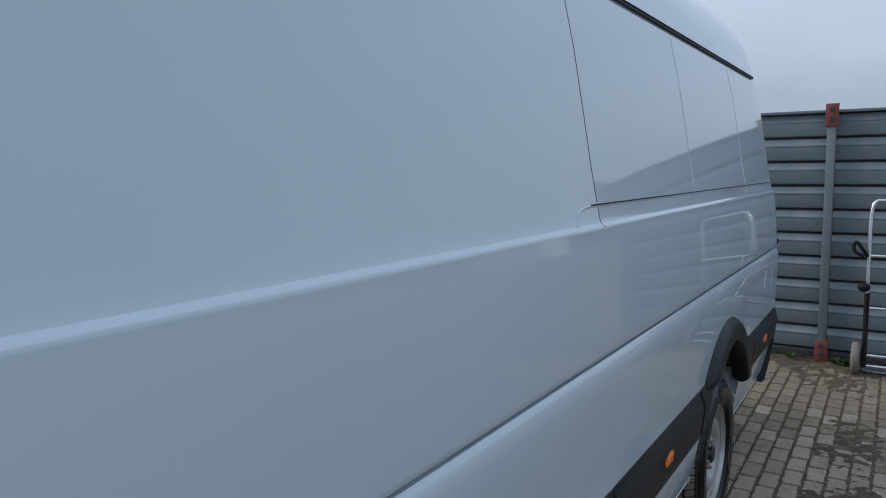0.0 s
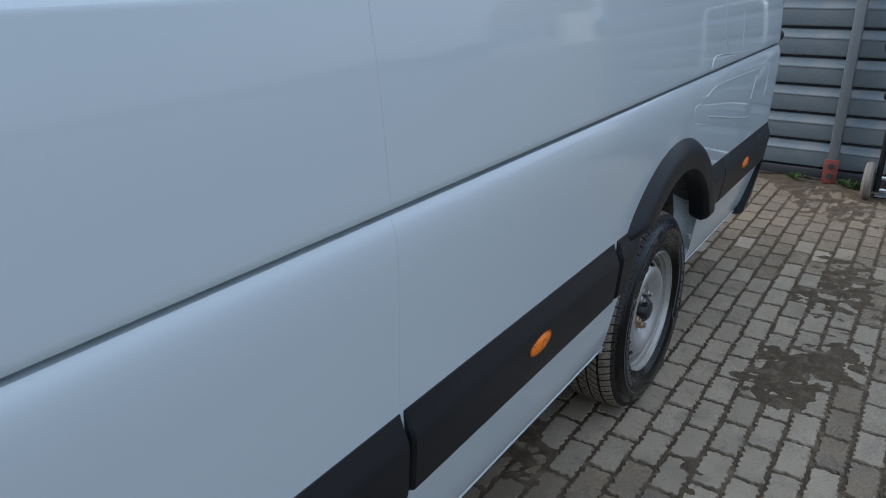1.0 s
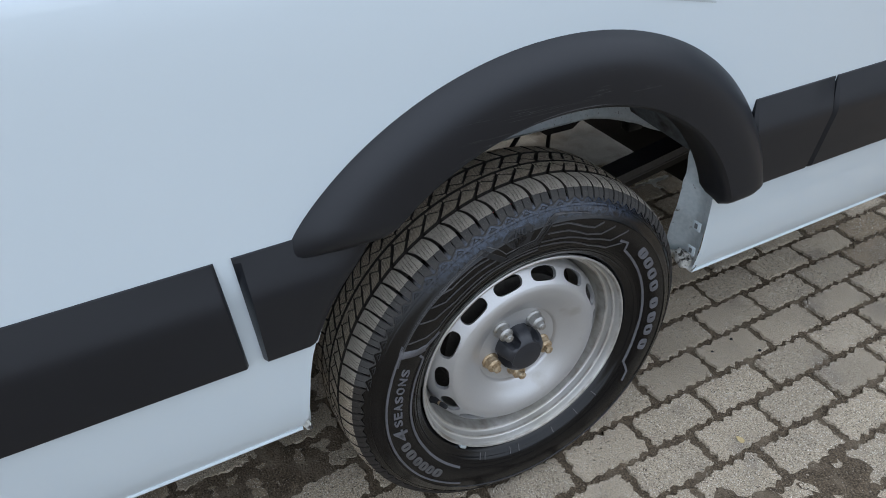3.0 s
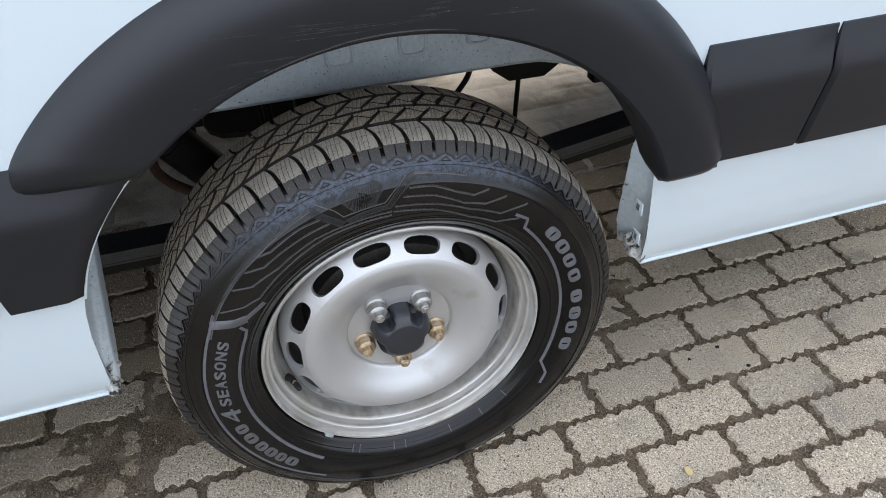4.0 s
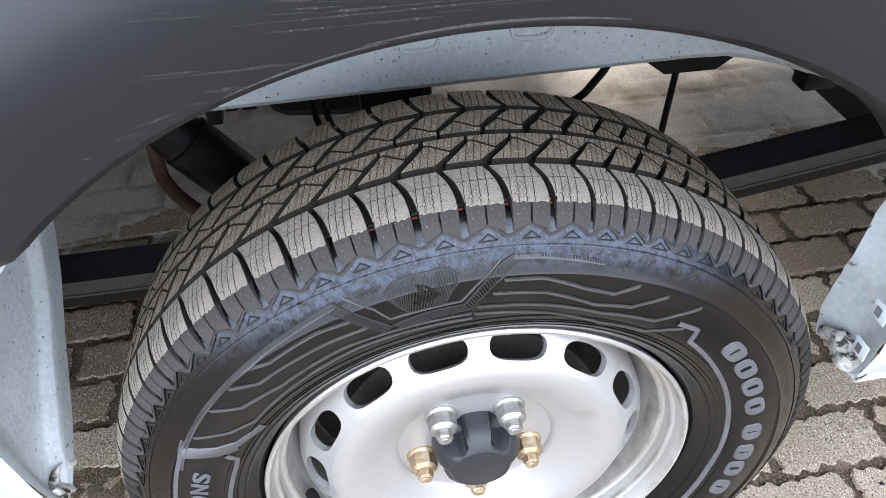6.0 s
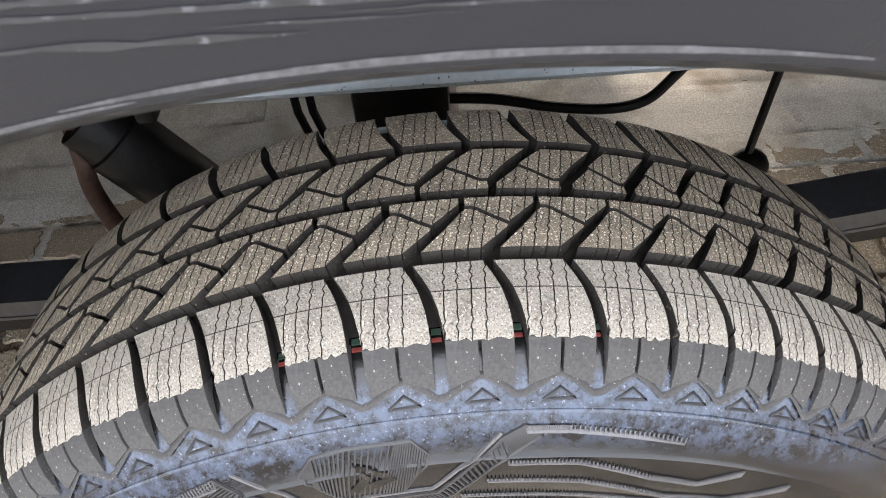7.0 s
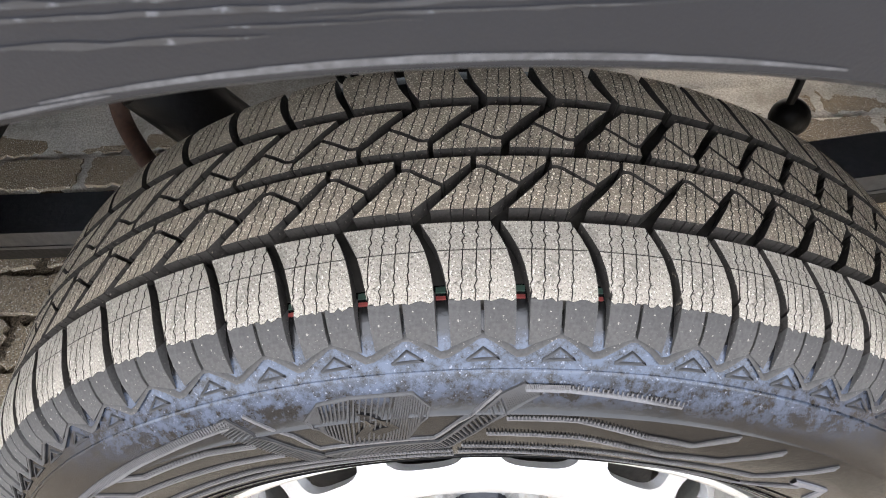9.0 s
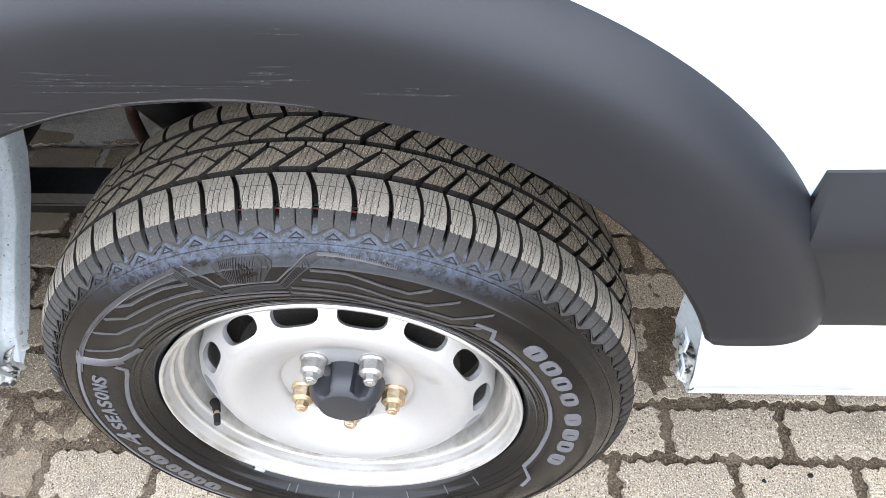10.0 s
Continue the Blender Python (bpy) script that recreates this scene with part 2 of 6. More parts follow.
M_TREAD = tread_rubber("dusty_tread_rubber", (0.245, 0.204, 0.155), 0.84, (0.74, 0.65, 0.51), 0.598)
M_TREAD_EDGE = tread_rubber("pale_dusty_shoulder_rubber", (0.258, 0.232, 0.194), 0.95, (0.52, 0.48, 0.41), 0.635)
M_FLANK = material("grey_tread_flank_rubber", (0.047, 0.045, 0.043), rough=0.8, spec=0.3, var=0.35, scale=50, bump=0.3, bscale=700, depth=0.0004, stain=(0.24, 0.22, 0.19), stain_at=(0.655, 0.70), stain_scale=800)
# block sides darkened in colour to stand in for groove shade
M_BLOCKSIDE = material("dark_tread_block_side", (0.026, 0.0225, 0.0195), rough=0.85, spec=0.25, var=0.45, scale=60, bump=0.3, bscale=700, depth=0.0004, stain=(0.15, 0.128, 0.10), stain_at=(0.64, 0.72), stain_scale=500)
M_RED = material("red_wear_paint", (0.19, 0.032, 0.027), rough=0.6, var=0.2, scale=200)
M_GREEN = material("dark_green_wear_paint", (0.022, 0.05, 0.035), rough=0.6, var=0.2, scale=200)
M_STEEL = material("silver_painted_steel", (0.495, 0.495, 0.494), rough=0.39, metal=0.62, var=0.06, scale=9, bump=0.08, bscale=500, depth=0.0005, stain=(0.33, 0.30, 0.26), stain_at=(0.62, 0.85), stain_scale=14)
M_BARREL = material("grimy_silver_rim_barrel", (0.52, 0.512, 0.49), rough=0.40, metal=0.55, var=0.10, scale=14, bump=0.12, bscale=400, depth=0.0005, stain=(0.40, 0.37, 0.31), stain_at=(0.45, 0.80), stain_scale=10)
# tan grime rings, also darkening the barrel's steps in place of their shade
for limits in ((0.2034, 0.2042, 0.2068, 0.2056), (0.1930, 0.1945, 0.2012, 0.1990), (0.2100, 0.2110, 0.2150, 0.2135)):
    add_ring_tint(M_BARREL, (*limits, -9.0, -8.0), (0.20, 0.175, 0.14), 26, (0.34, 0.74), 0.55)
M_NUT = material("zinc_wheel_nut", (0.36, 0.355, 0.34), rough=0.36, metal=0.75, var=0.22, scale=160, bump=0.4, bscale=420, depth=0.0009, stain=(0.26, 0.21, 0.14), stain_at=(0.56, 0.76), stain_scale=90)
M_NUT_RUST = material("rusty_wheel_nut", (0.36, 0.265, 0.16), rough=0.42, metal=0.6, var=0.35, scale=150, bump=0.5, bscale=420, depth=0.0012, stain=(0.50, 0.42, 0.30), stain_at=(0.5, 0.65), stain_scale=80)
M_CAP = material("charcoal_plastic_cap", (0.018, 0.0195, 0.024), rough=0.38, var=0.15, scale=40, bump=0.15, bscale=900, depth=0.0003)
M_UNDER = material("black_chassis_paint", (0.0068, 0.0066, 0.0068), spec=0.22, rough=0.46, var=0.3, scale=12, bump=0.3, bscale=150)
M_SPRING = material("dull_black_spring_steel", (0.050, 0.052, 0.057), spec=0.5, rough=0.5, var=0.3, scale=14, bump=0.3, bscale=150)
M_RUSTY = material("rust_brown_hose", (0.060, 0.030, 0.019), rough=0.7, var=0.4, scale=25)
M_DRUM = material("dark_brake_iron", (0.06, 0.055, 0.05), rough=0.6, metal=0.5, var=0.4, scale=20)
M_PAVER = material("worn_concrete_paver", (0.350, 0.292, 0.218), spec=0.12, grain=0.36, rough=0.9, var=0.20, scale=9, bump=0.8, bscale=330, depth=0.0030, place=True, stain=(0.21, 0.18, 0.145), stain_at=(0.54, 0.74), stain_scale=7, per_object=0.12, per_island=0.0)
# the same paver in a darker, browner tone for further off
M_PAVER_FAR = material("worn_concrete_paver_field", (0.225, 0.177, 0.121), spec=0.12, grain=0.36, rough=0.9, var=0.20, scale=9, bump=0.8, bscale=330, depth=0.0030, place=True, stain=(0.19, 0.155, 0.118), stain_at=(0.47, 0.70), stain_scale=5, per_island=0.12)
M_SOIL = material("damp_brown_joint_soil", (0.100, 0.077, 0.053), spec=0.12, grain=0.45, rough=0.95, var=0.4, scale=25, bump=0.9, bscale=260, depth=0.004, stain=(0.20, 0.16, 0.115), stain_at=(0.50, 0.74), stain_scale=14)
M_SAND = material("pale_gritty_sand", (0.44, 0.412, 0.365), spec=0.12, grain=0.12, rough=0.95, var=0.3, scale=5, bump=0.5, bscale=260, depth=0.003, stain=(0.22, 0.19, 0.15), stain_at=(0.50, 0.74), stain_scale=7)
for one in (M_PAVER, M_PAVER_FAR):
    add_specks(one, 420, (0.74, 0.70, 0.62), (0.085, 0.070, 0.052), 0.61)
add_specks(M_SOIL, 330, (0.33, 0.29, 0.24), (0.05, 0.040, 0.029), 0.645)
M_GROUND = material("pale_trodden_yard", (0.16, 0.14, 0.112), spec=0.12, rough=0.95, var=0.25, scale=2.5, bump=0.6, bscale=40, depth=0.01)
M_FENCE = material("grey_blue_galvanised_sheet", (0.168, 0.205, 0.228), rough=0.55, metal=0.2, var=0.12, scale=5, bump=0.15, bscale=60, stain=(0.24, 0.25, 0.25), stain_at=(0.5, 0.8), stain_scale=4, per_object=0.06)
# near-black puts the shade of board gaps, rail foot and bolt holes in colour
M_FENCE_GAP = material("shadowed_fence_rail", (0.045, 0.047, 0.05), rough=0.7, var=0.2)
M_POST = material("galvanised_post", (0.185, 0.208, 0.222), rough=0.5, metal=0.3, var=0.12, scale=8)
M_REDSTEEL = material("faded_red_bracket", (0.21, 0.052, 0.040), rough=0.65, var=0.3, scale=25, bump=0.3)
M_CHROME = material("bright_aluminium_tube", (0.72, 0.73, 0.74), rough=0.28, metal=0.95, var=0.08, scale=15)
M_TRUCKTYRE = material("dusty_solid_tyre", (0.21, 0.185, 0.16), rough=0.9, var=0.25, scale=20)
M_DRYLEAF = material("dry_yellow_leaf", (0.52, 0.40, 0.20), rough=0.8, var=0.2, scale=80)
M_LEAF = material("weed_leaf", (0.055, 0.10, 0.03), rough=0.6, var=0.35, scale=20)
M_TREES = material("far_foliage", (0.05, 0.065, 0.04), rough=0.9, var=0.4, scale=0.6)
M_RENDERWALL = material("pale_render_wall", (0.55, 0.53, 0.48), rough=0.9, var=0.12, scale=1.2)
M_ROOF = material("brown_roof_tiles", (0.20, 0.12, 0.09), rough=0.8, var=0.25, scale=3)
M_GLASSDARK = material("dark_window_glass", (0.02, 0.022, 0.025), rough=0.06, var=0.0, bump=0.0)
M_RED_LENS = material("red_lamp_lens", (0.35, 0.03, 0.03), rough=0.15, var=0.1, coat=1.0, bump=0.0)
M_CLEARWEIGHT = material("pale_zinc_weight", (0.45, 0.50, 0.52), rough=0.4, metal=0.5, var=0.1)
M_AMBER = material("amber_lamp_lens", (0.90, 0.21, 0.003), rough=0.30, var=0.10, scale=90, bump=0.35, bscale=420, depth=0.0010, coat=0.15)
M_AMBER_DEEP = material("deep_amber_lens", (0.40, 0.085, 0.003), rough=0.3, var=0.15, scale=90)


# ---- building helpers ----
WORLD_OF = {}


def finish(bm, name, mat, smooth=True, angle=32):
    me = bpy.data.meshes.new(name)
    bmesh.ops.recalc_face_normals(bm, faces=bm.faces)
    bm.to_mesh(me)
    bm.free()
    for one in (mat if isinstance(mat, (tuple, list)) else (mat,)):
        me.materials.append(one)
    if smooth:
        me.shade_smooth()
        me.set_sharp_from_angle(angle=radians(angle))
    return me


def place_under(ob, parent):
    ob.parent = parent
    ob.matrix_parent_inverse = WORLD_OF.get(parent.name, Matrix.Identity(4)).inverted()
    return ob


def part(name, bm, mat, parent, label="", smooth=True, angle=32, at=None):
    """One mesh object under a thing or a part, in world coordinates (or, with at, round that pose)."""
    me = bm if isinstance(bm, bpy.types.Mesh) else finish(bm, name, mat, smooth, angle)
    ob = new(name, me)
    m = at if at is not None else Matrix.Identity(4)
    ob.matrix_basis = m
    WORLD_OF[ob.name] = m
    if parent:
        place_under(ob, parent)
    if label:
        tagged(ob, label)
    return ob


def thing(name, x, y, z, label, category, group="", kind=""):
    ob = new(name)
    ob.location = (x, y, z)
    ob.empty_display_size = 0.1
    WORLD_OF[ob.name] = Matrix.Translation((x, y, z))
    return tagged(ob, label, category, group, kind)


def add_box(bm, x0, x1, y0, y1, z0, z1, bevel=0.0):
    made = bmesh.ops.create_cube(bm, size=1.0, matrix=Matrix.Translation(((x0 + x1) / 2, (y0 + y1) / 2, (z0 + z1) / 2)) @ Matrix.Diagonal((x1 - x0, y1 - y0, z1 - z0, 1)))
    if bevel:
        edges = list({e for v in made["verts"] for e in v.link_edges})
        bmesh.ops.bevel(bm, geom=edges, offset=bevel, segments=2, affect="EDGES", profile=0.5)
    return bm


def box(*a, **k):
    return add_box(bmesh.new(), *a, **k)


def add_tube(bm, points, radius, sides=12, caps=True):
    """A round tube along points; radius is one number or one for each point."""
    pts = [Vector(p) for p in points]
    radii = radius if isinstance(radius, (list, tuple)) else [radius] * len(pts)
    rings, ref = [], None
    for i, p in enumerate(pts):
        way = (pts[min(i + 1, len(pts) - 1)] - pts[max(i - 1, 0)]).normalized()
        if ref is None:
            ref = way.orthogonal().normalized()
        ref = (ref - way * ref.dot(way)).normalized()
        side = way.cross(ref)
        rings.append([bm.verts.new(p + radii[i] * (math.cos(a) * ref + math.sin(a) * side)) for a in [2 * math.pi * k / sides for k in range(sides)]])
    for a, b in zip(rings, rings[1:]):
        for k in range(sides):
            bm.faces.new((a[k], a[(k + 1) % sides], b[(k + 1) % sides], b[k]))
    if caps:
        bm.faces.new(rings[0][::-1])
        bm.faces.new(rings[-1])
    return bm


def tube(points, radius, sides=12):
    return add_tube(bmesh.new(), points, radius, sides)


def curve_points(points, steps=8):
    """A smooth run of points through the given few."""
    pts, out = [Vector(p) for p in points], []
    for i in range(len(pts) - 1):
        p0, p1, p2, p3 = pts[max(i - 1, 0)], pts[i], pts[i + 1], pts[min(i + 2, len(pts) - 1)]
        for k in range(steps):
            u = k / steps
            out.append(0.5 * (2 * p1 + (p2 - p0) * u + (2 * p0 - 5 * p1 + 4 * p2 - p3) * u * u + (3 * p1 - p0 - 3 * p2 + p3) * u ** 3))
    return out + [pts[-1]]


def revolve(profile, sides=96, closed=False):
    """A body of revolution round the x axis from (x, r) pairs."""
    bm = bmesh.new()
    rings = []
    for x, r in profile:
        rings.append([bm.verts.new((x, r * math.sin(a), r * math.cos(a))) for a in [2 * math.pi * k / sides for k in range(sides)]] if r > 1e-6 else [bm.verts.new((x, 0, 0))])
    pairs = list(zip(rings, rings[1:])) + ([(rings[-1], rings[0])] if closed else [])
    for a, b in pairs:
        for k in range(sides):
            j = (k + 1) % sides
            if len(a) == 1:
                bm.faces.new((a[0], b[j], b[k]))
            elif len(b) == 1:
                bm.faces.new((a[k], a[j], b[0]))
            else:
                bm.faces.new((a[k], a[j], b[j], b[k]))
    return bm


def interp(table, v):
    for (a, p), (b, q) in zip(table, table[1:]):
        if v <= b:
            return p + (q - p) * max(0.0, (v - a) / (b - a))
    return table[-1][1]


def prism(outline, lift):
    """A slab between an outline of points and the same outline moved by lift."""
    bm = bmesh.new()
    a = [bm.verts.new(p) for p in outline]
    b = [bm.verts.new(Vector(p) + Vector(lift)) for p in outline]
    bm.faces.new(a)
    bm.faces.new(b[::-1])
    for i in range(len(a)):
        j = (i + 1) % len(a)
        bm.faces.new((a[i], b[i], b[j], a[j]))
    return bm


# ---- ground ----
ground = part("ground", box(-300, 300, -300, 300, -0.6, -0.03), M_GROUND, None, "pale trodden earth and gravel yard round the paving")
tagged(ground, category="ground", kind="structure")

ROW, COURSE = 0.0985, 0.190          # paver courses across and along
ROW_AT, JOINT_AT = 0.005, 0.568


def bed_height(x, y):
    """The soil between the pavers: low in the joints, spilling over the stones in a few places."""
    h = -0.0084 + 0.003 * noise.noise((x * 9, y * 9, 0.3)) + 0.003 * noise.noise((x * 40, y * 40, 1.7))
    # mounds at x -0.28 and -0.30 darken under the van in place of shade
    for px, py, r, up in ((0.44, 0.50, 0.17, 0.0135), (0.40, 0.27, 0.13, 0.0115), (0.62, 0.66, 0.13, 0.0085), (0.50, 1.15, 0.22, 0.0075), (0.50, 1.62, 0.28, 0.0080), (0.30, 2.75, 0.35, 0.010), (-0.28, -0.44, 0.17, 0.0088), (-0.30, 0.52, 0.15, 0.0085), (-0.10, -0.72, 0.15, 0.0045), (0.30, -0.34, 0.10, 0.0080)):
        d = math.hypot(x - px, (y - py) * 0.8) / r
        if d < 1.6:
            h += up * max(0.0, 1 - d / 1.6) * (0.45 + 1.3 * (0.5 + noise.noise((x * 17, y * 17, 5.0))) + 0.5 * noise.noise((x * 55, y * 55, 4.0)))
    if y > 2.75:
        h += min(0.011, max(0.0, y - 2.90) * 0.045) * (0.6 + noise.noise((x * 5, y * 5, 2.0)))
    return h


def sheet(xs, ys, height):
    """A sheet over a grid of places."""
    bm = bmesh.new()
    grid = [[bm.verts.new((x, y, height(x, y))) for y in ys] for x in xs]
    for a, b in zip(grid, grid[1:]):
        for k in range(len(ys) - 1):
            bm.faces.new((a[k], b[k], b[k + 1], a[k + 1]))
    return bm


def build_bed():
    xs = [-3.6 + 0.2 * i for i in range(14)] + [-0.8 + 0.025 * i for i in range(14)] + [-0.45 + 0.0125 * i for i in range(116)] + [1.0 + 0.05 * i for i in range(6)] + [1.3 + 0.1 * i for i in range(19)]
    ys = [-4.4 + 0.2 * i for i in range(17)] + [-1.0 + 0.0125 * i for i in range(240)] + [2.0 + 0.05 * i for i in range(36)]
    return sheet(xs, ys, bed_height)


def sand_height(x, y):
    """Dust drifted over the stones under the van, thin over their joints."""
    course = (x - ROW_AT) / ROW
    across = abs(course - round(course)) * ROW
    along = (y - JOINT_AT) / COURSE - (0.5 if math.floor(course) % 2 == 0 else 0.0)
    along = abs(along - round(along)) * COURSE
    near = min(across, along) + 0.006 * noise.noise((x * 45, y * 45, 8.0))
    joint = 0.0046 * math.exp(-(max(0.0, near) / 0.007) ** 2) * max(0.0, 0.6 + 0.9 * noise.noise((x * 6, y * 6, 6.0)))
    return 0.0035 + 0.0014 * noise.noise((x * 12, y * 9, 3.0)) + 0.0016 * noise.noise((x * 60, y * 60, 2.0)) - joint - 0.02 * max(0.0, min(1.0, (x + 0.98 + 0.10 * noise.noise((x * 7, y * 7, 9.0))) / 0.36)) + 0.002 * noise.noise((x * 5, y * 3, 7.0))


def build_sand():
    xs = [-5.6 + 0.15 * i for i in range(25)] + [-1.84 + 0.010 * i for i in range(112)]
    ys = [-4.4 + 0.10 * i for i in range(37)] + [-0.70 + 0.010 * i for i in range(201)] + [1.36 + 0.08 * i for i in range(26)]
    return sheet(xs, ys, sand_height)


pavement = part("pavement", build_bed(), M_SOIL, None, "damp brown soil bed showing between worn concrete pavers")
tagged(pavement, category="paving", kind="structure")
part("sand_cover", build_sand(), M_SAND, pavement, "pale gritty sand drifted over the pavers")

# ---- the van ----
van = thing("van", -0.98, -2.1, 0.0, "white long high-roof panel van with black side cladding, parked on pavers", "van")
MID = -0.98                          # the van's middle line
SKIN = [(0.365, -0.012), (0.372, -0.002), (0.385, 0.004), (0.41, 0.012), (0.50, 0.028), (0.58, 0.040), (0.70, 0.047), (0.78, 0.050), (0.88, 0.054), (0.97, 0.057), (1.04, 0.059),
        (1.080, 0.057), (1.100, 0.053), (1.111, 0.048), (1.1165, 0.043), (1.1175, 0.026), (1.1265, 0.026), (1.1270, 0.0460), (1.130, 0.0477), (1.140, 0.0480), (1.16, 0.047), (1.25, 0.0425), (1.36, 0.033), (1.41, 0.0265), (1.438, 0.0232),
        (1.4440, 0.0225), (1.4455, 0.0214), (1.4525, 0.0125), (1.4535, 0.0112), (1.459, 0.0092), (1.472, 0.0060), (1.50, 0.0005), (1.60, -0.018), (1.73, -0.039), (1.90, -0.068), (2.02, -0.094),
        (2.080, -0.108), (2.088, -0.118), (2.104, -0.120), (2.112, -0.114), (2.16, -0.128), (2.25, -0.160), (2.34, -0.205), (2.43, -0.270), (2.50, -0.345), (2.555, -0.45), (2.59, -0.62), (2.605, -0.80), (2.61, -0.98)]


def skin_x(z):
    return interp(SKIN, z)


def tail_in(y):
    """How far the skin turns in at the rear corner."""
    r, end = 0.085, 1.50
    d = y - (end - r)
    return 0.0 if d <= 0 else r - math.sqrt(max(0.0, r * r - d * d))


def opening(y):
    """The lower edge of the side panel: the sill, or the wheel opening."""
    if -0.425 < y < -0.383:
        return interp([(-0.425, 0.365), (-0.412, 0.40), (-0.408, 0.44), (-0.402, 0.50), (-0.394, 0.545), (-0.383, 0.58)], y)
    if -0.383 <= y < -0.262:
        return max(0.58, 0.47 + 0.372 * math.sqrt(max(0.0, 1 - (y / 0.402) ** 2)))
    if 0.372 < y < 0.408:
        return 0.365 + (0.408 - y) / 0.036 * 0.215
    if -0.262 <= y <= 0.372:
        return max(0.58, 0.47 + 0.386 * math.sqrt(max(0.0, 1 - (y / (0.3785 if y < -0.2 else 0.394)) ** 2)))
    return 0.365


def side_panel(sign):
    """One flank from the sill to the roof's middle; sign -1 gives the far flank."""
    bm = bmesh.new()
    ys = [-5.2 + 0.2 * i for i in range(22)] + [-0.9, -0.8, -0.7, -0.6, -0.5, -0.426] + [-0.4245, -0.418, -0.412, -0.408, -0.402, -0.394, -0.383, -0.378, -0.373, -0.366, -0.36, -0.35, -0.34]
    ys += [-0.32 + 0.02 * i for i in range(35)] + [0.371, 0.373, 0.384, 0.396, 0.407, 0.409, 0.5, 0.6, 0.7, 0.8, 0.9, 1.0, 1.1, 1.2, 1.3, 1.40, 1.425, 1.445, 1.46, 1.475, 1.487, 1.496, 1.50]
    upper = [z for z, x in SKIN if z >= 0.97]
    rows_low = [(z - 0.365) / 0.605 for z in (0.365, 0.372, 0.385, 0.41, 0.455, 0.50, 0.54, 0.58, 0.64, 0.70, 0.74, 0.78, 0.83, 0.88, 0.925)]
    cols = []
    for y in ys:
        low = opening(y)
        zs = [low + (0.97 - low) * f for f in rows_low] + upper
        nose = max(0.0, -4.3 - y)
        col = []
        for z in zs:
            zz = z if nose == 0 else 0.4 + (z - 0.4) * (1 - 0.28 * nose)
            x = skin_x(z) - tail_in(y) * (1 if z < 2.5 else 0.3) - 0.12 * nose
            col.append(bm.verts.new((x if sign > 0 else 2 * MID - x, y, zz)))
        cols.append(col)
    for a, b in zip(cols, cols[1:]):
        for k in range(len(a) - 1):
            bm.faces.new((a[k], b[k], b[k + 1], a[k + 1]))
    bmesh.ops.remove_doubles(bm, verts=bm.verts, dist=0.0002)
    return bm


flank = part("side_panel", side_panel(1), M_PAINT, van, "glossy white painted steel flank with a dark feature groove", angle=30)
part("side_panel", side_panel(-1), M_PAINT, van, angle=30)


def end_face(y, inset):
    bm = bmesh.new()
    out = [(x - 0.085 * inset, y, z) for z, x in SKIN[2:]]
    ring = [bm.verts.new(p) for p in out] + [bm.verts.new((2 * MID - x, yy, z)) for x, yy, z in out[::-1][1:]]
    bm.faces.new(ring)
    return bm


part("rear_door", end_face(1.495, 1.0), M_PAINT, van, smooth=False)
nose_bm = bmesh.new()
nose_ring = []
for z, x in SKIN[2:]:
    zz, xx = 0.4 + (z - 0.4) * (1 - 0.28 * 0.9), x - 0.12 * 0.9
    nose_ring.append((xx, zz))
nose_ring += [(2 * MID - x, z) for x, z in nose_ring[::-1][1:]]
nv = [nose_bm.verts.new((x, -5.2, z)) for x, z in nose_ring]
nf = [nose_bm.verts.new((MID + (x - MID) * 0.9, -5.85, 0.4 + (z - 0.4) * 0.38)) for x, z in nose_ring]
for i in range(len(nv)):
    j = (i + 1) % len(nv)
    nose_bm.faces.new((nv[i], nv[j], nf[j], nf[i]))
nose_bm.faces.new(nf)
part("bonnet", nose_bm, M_PAINT, van)


def strip_on_skin(y0, y1, z0, z1, proud, steps=2, inset=0.012):
    """A thin slab that lies on the flank."""
    bm = bmesh.new()
    rows = max(4, int((z1 - z0) / 0.02))
    zs = sorted({z0 + (z1 - z0) * k / rows for k in range(rows + 1)} | {z for z, x in SKIN if z0 < z < z1})
    rows = len(zs) - 1
    ys = [y0 + (y1 - y0) * k / steps for k in range(steps + 1)]
    def sheet(off):
        return [[bm.verts.new((skin_x(z) - tail_in(y) + off, y, z)) for z in zs] for y in ys]
    a, b = sheet(proud), sheet(-inset)
    for s in (a, b):
        for p, q in zip(s, s[1:]):
            for k in range(rows):
                bm.faces.new((p[k], q[k], q[k + 1], p[k + 1]))
    for p, q, r, s in [(a[i], a[i + 1], b[i], b[i + 1]) for i in range(steps)]:
        bm.faces.new((p[0], q[0], s[0], r[0]))
        bm.faces.new((p[-1], q[-1], s[-1], r[-1]))
    for e in (0, -1):
        for k in range(rows):
            bm.faces.new((a[e][k], a[e][k + 1], b[e][k + 1], b[e][k]))
    return bm


part("roof_strip", strip_on_skin(-4.2, 1.385, 2.096, 2.108, 0.010, 8), M_GAP, van, "black rubber strip along the roof joint")
# panel joints
# black strip along the bottom of the groove
part("groove_strip", strip_on_skin(-4.2, 1.43, 1.1195, 1.1255, 0.002, 8), M_GAP, van)
part("panel_gap", strip_on_skin(-1.4535, -1.4505, 1.443, 2.082, 0.0006, 1), M_GAP, van)
for z0, z1 in ((0.775, 1.112), (1.134, 1.436)):
    part("panel_seam", strip_on_skin(-1.4528, -1.4515, z0, z1, 0.0003, 1), M_SEAM, van)


